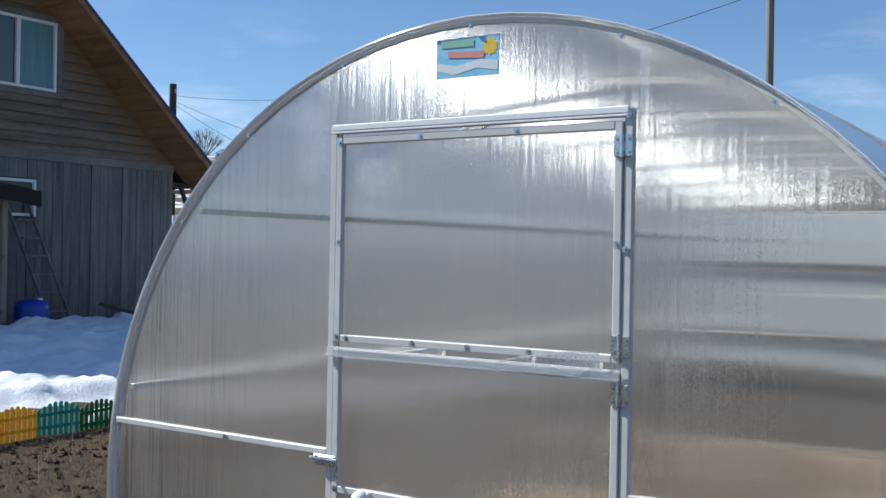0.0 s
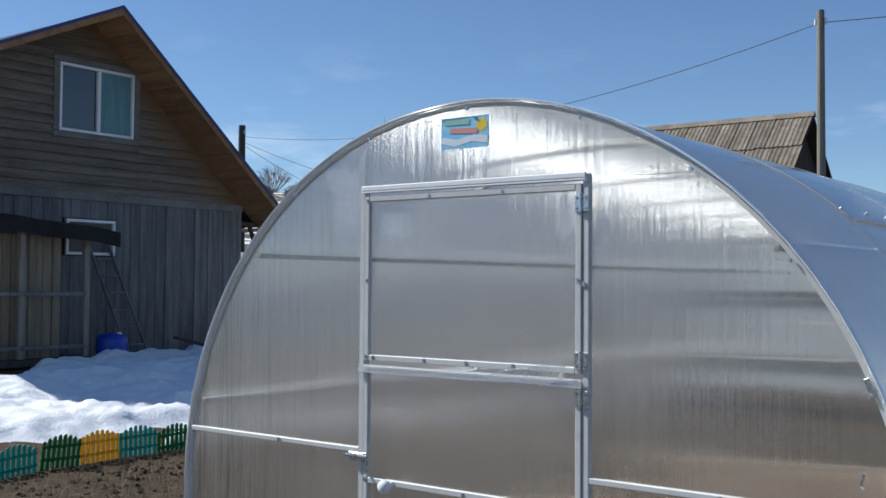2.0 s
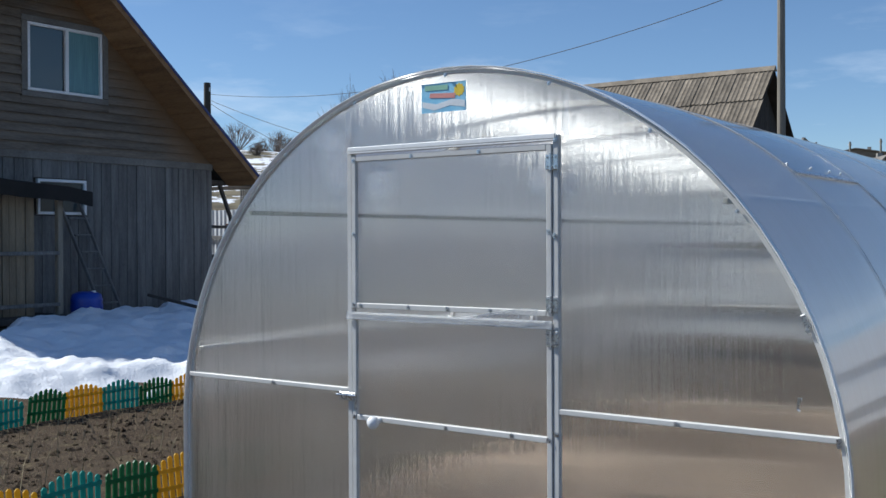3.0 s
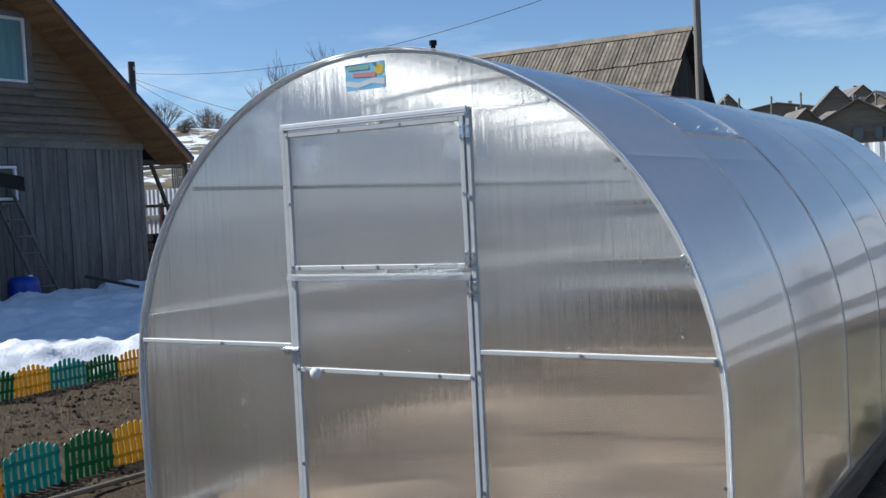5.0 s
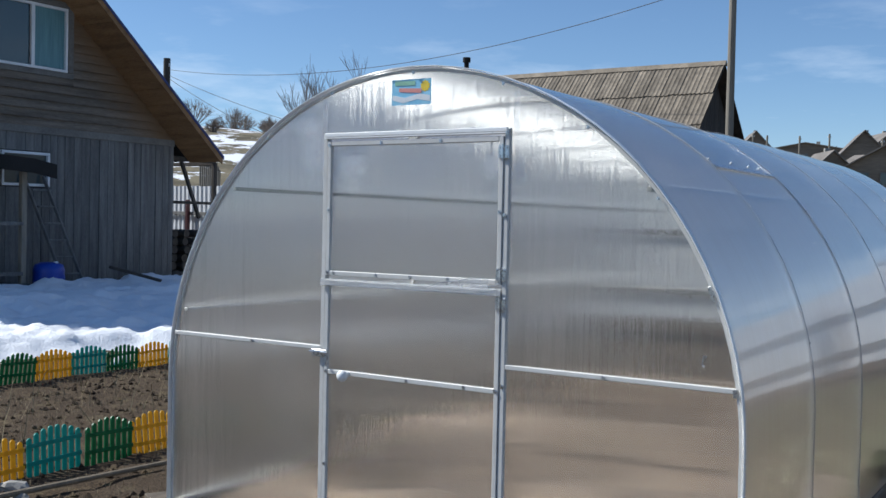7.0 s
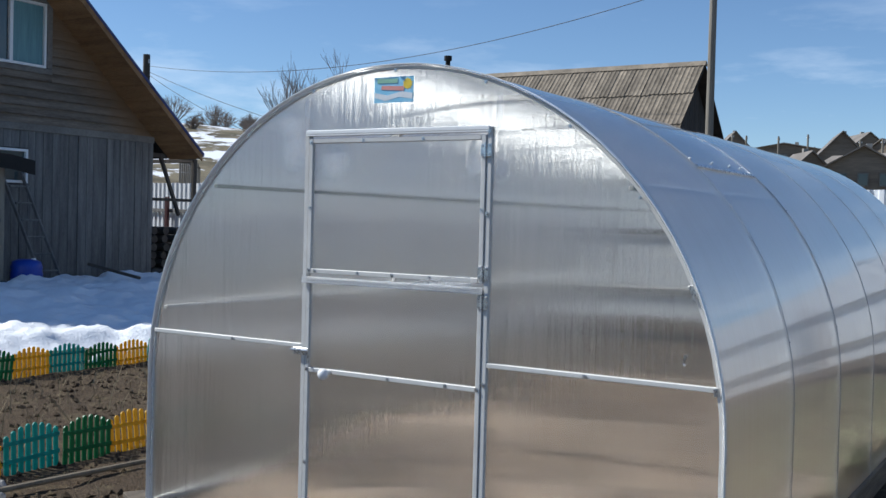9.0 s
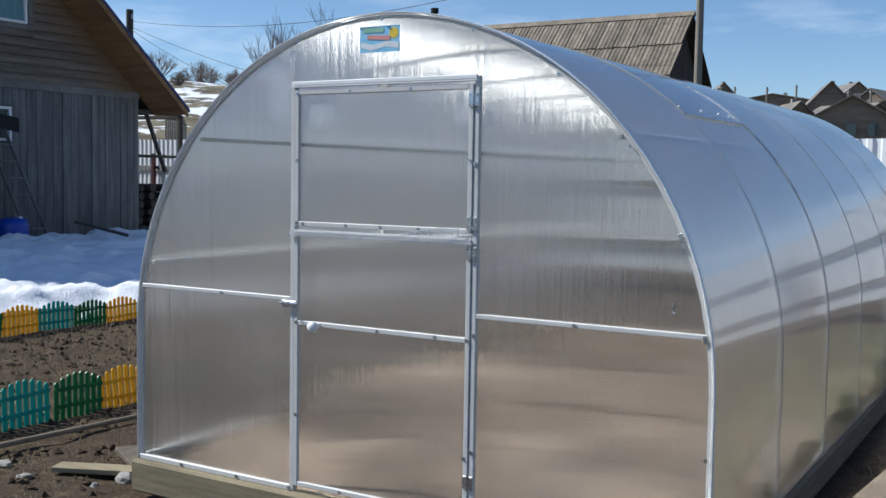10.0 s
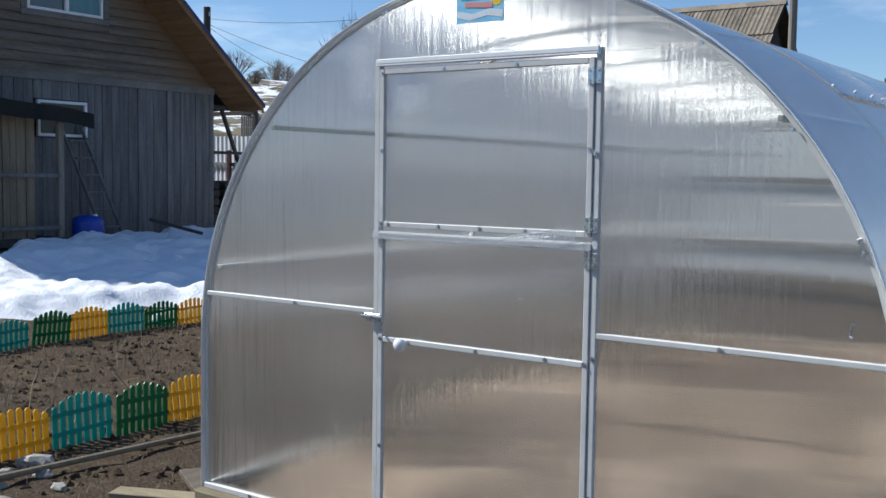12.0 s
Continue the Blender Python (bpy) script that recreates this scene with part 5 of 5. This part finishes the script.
def conifer(x, y, tall, seed):
    rn = random.Random(seed)
    e = thing("conifer", pose(x, y, height(x, y) - 0.1), "small dark spruce far off on the ridge", "tree", "spruces")
    bm = bmesh.new()
    rod(bm, (0, 0, 0), (0, 0, tall * 0.95), tall * 0.02, 0.02, 6)
    part("trunk", bm, M_BARK, e)
    bm = bmesh.new()
    for k in range(110):
        u = rn.uniform(0.08, 1) ** 0.8
        a = rn.uniform(0, 6.28)
        r = tall * 0.22 * (1.02 - u) * rn.uniform(0.6, 1.1)
        p = Vector((0, 0, tall * u))
        q = p + Vector((math.cos(a) * r, math.sin(a) * r, -r * 0.35))
        sd = Vector((-math.sin(a), math.cos(a), 0)) * (0.12 + r * 0.22)
        prism(bm, [p, q + sd, q + (q - p) * 0.2, q - sd], (0, 0, 0.05))
    part("crown", bm, M_LEAF, e)


for k in range(16):
    conifer(-34 + 3.6 * k + random.uniform(-1.5, 1.5), 150 + random.uniform(-6, 6), random.uniform(2.6, 4.6), 60 + k)
conifer(-74, 94, 2.6, 99)

# ---- yard clutter ----
rn = random.Random(11)


def stone(x, y, s, seed, label="pale broken stone lying on the soil", name="stone"):
    r2 = random.Random(seed)
    bm = bmesh.new()
    bmesh.ops.create_icosphere(bm, subdivisions=2, radius=s)
    for v in bm.verts:
        v.co *= 0.72 + 0.5 * noise.noise(v.co / s * 0.9 + Vector((seed * 3.1, 0, 0)))
        v.co.z *= 0.6
        v.co.x *= 1.25
    ob = obj(name, bm, M_STONE)
    ob.matrix_world = pose(x, y, height(x, y) + s * 0.2, 0, 0, r2.uniform(0, 360))
    return tagged(ob, label, "stone", "stones by the greenhouse")


for k in range(26):
    stone(rn.uniform(-3.1, -1.75), rn.uniform(-1.2, 0.15), rn.uniform(0.03, 0.10), k)


def board(a, b, w, h, mat, label):
    e = bmesh.new()
    a, b = Vector(a), Vector(b)
    c = (a + b) / 2
    beam(e, a - c, b - c, w, h)
    ob = obj("board", e, mat)
    ob.location = c
    return tagged(ob, label, "board")


bm = bmesh.new()
rod(bm, (-2.95, -1.2, -0.16), (-2.62, 2.2, -0.15), 0.022, 0.016, 8)
tagged(obj("pole", bm, M_PLANK), "thin peeled wooden pole lying on the soil", "pole")
board((-2.15, 0.5, -0.155), (-1.66, 0.22, -0.15), 0.16, 0.03, M_DARKTIMBER, "short dark board end beside the greenhouse")
board((-2.2, 0.02, -0.165), (-1.75, 0.2, -0.16), 0.12, 0.03, M_TIMBER, "short pale board end beside the greenhouse")
board((1.80, 1.9, -0.17), (1.96, 3.5, -0.16), 0.2, 0.06, M_DARKTIMBER, "grey weathered board lying beside the greenhouse")
board((2.24, 1.1, -0.20), (2.36, 2.45, -0.19), 0.13, 0.06, M_DARKTIMBER, "grey weathered board lying beside the greenhouse")
for a, b in (((-12.1, 8.3, 0.62), (-11.3, 8.75, 0.40)), ((-11.5, 9.2, 0.52), (-10.3, 10.3, 0.44)), ((-11.3, 10.3, 0.66), (-10.6, 10.1, 0.44))):
    board(a, b, 0.07, 0.05, M_DARKWOOD, "dark wet plank stuck in the snow")


def scatter(name, region, n, mat, label, category, tall, width, seed):
    """Many thin stems in one mesh."""
    r2 = random.Random(seed)
    verts, faces = [], []
    x0, x1, y0, y1 = region
    for _ in range(n):
        x, y = r2.uniform(x0, x1), r2.uniform(y0, y1)
        if abs(x) < 1.66 and -0.12 < y < 6.4:
            continue
        z = height(x, y) - 0.01
        a = r2.uniform(0, 6.28)
        h = tall * r2.uniform(0.3, 1)
        lean = Vector((r2.uniform(-1, 1), r2.uniform(-1, 1), 0)) * h * r2.uniform(0.1, 1.2)
        sx, sy = math.cos(a) * width, math.sin(a) * width
        i = len(verts)
        verts += [(x - sx, y - sy, z), (x + sx, y + sy, z), (x + lean.x * 0.4 + sx * 0.7, y + lean.y * 0.4 + sy * 0.7, z + h * 0.6), (x + lean.x * 0.4 - sx * 0.7, y + lean.y * 0.4 - sy * 0.7, z + h * 0.6), (x + lean.x, y + lean.y, z + h * 0.9)]
        faces += [(i, i + 1, i + 2, i + 3), (i + 3, i + 2, i + 4)]
    me = bpy.data.meshes.new(name)
    me.from_pydata(verts, [], faces)
    me.materials.append(mat)
    return tagged(new(name, me), label, category, kind="stuff")


scatter("dry_grass", (-6.6, -1.7, -2.5, 7.5), 9000, M_STRAW, "short dry straw stems in the bare bed", "dry grass", 0.07, 0.0025, 1)
scatter("dry_stalks", (-6.4, -3.5, 0.0, 6.0), 140, M_STRAW, "tall dry stalks standing in the bed", "dry stalks", 0.42, 0.004, 2)
scatter("weeds", (1.8, 4.5, 1.0, 9.5), 7000, M_WEED, "low green weeds and old leaves", "weeds", 0.11, 0.016, 3)
scatter("dry_grass", (1.65, 5.0, -1.0, 10.0), 5000, M_STRAW, "short dry straw stems in the bare bed", "dry grass", 0.09, 0.003, 4)

# clods of turned soil
verts, faces = [], []
r3 = random.Random(21)
for _ in range(2600):
    x, y = r3.uniform(-6.5, -1.7), r3.uniform(-2.2, 6.5)
    s = r3.uniform(0.008, 0.035)
    z = height(x, y) + s * 0.2
    i = len(verts)
    for dx, dy, dz in ((1, 0, 0), (-1, 0, 0), (0, 1, 0), (0, -1, 0), (0, 0, 0.8), (0, 0, -0.6)):
        verts.append((x + s * (dx + r3.uniform(-0.4, 0.4)), y + s * (dy + r3.uniform(-0.4, 0.4)), z + s * (dz + r3.uniform(-0.3, 0.3))))
    for a, b in ((0, 2), (2, 1), (1, 3), (3, 0)):
        faces += [(i + a, i + b, i + 4), (i + b, i + a, i + 5)]
me = bpy.data.meshes.new("soil_clods")
me.from_pydata(verts, [], faces)
me.materials.append(M_GROUND)
tagged(new("soil_clods", me), "dark crumbly clods of turned soil", "soil", kind="stuff")
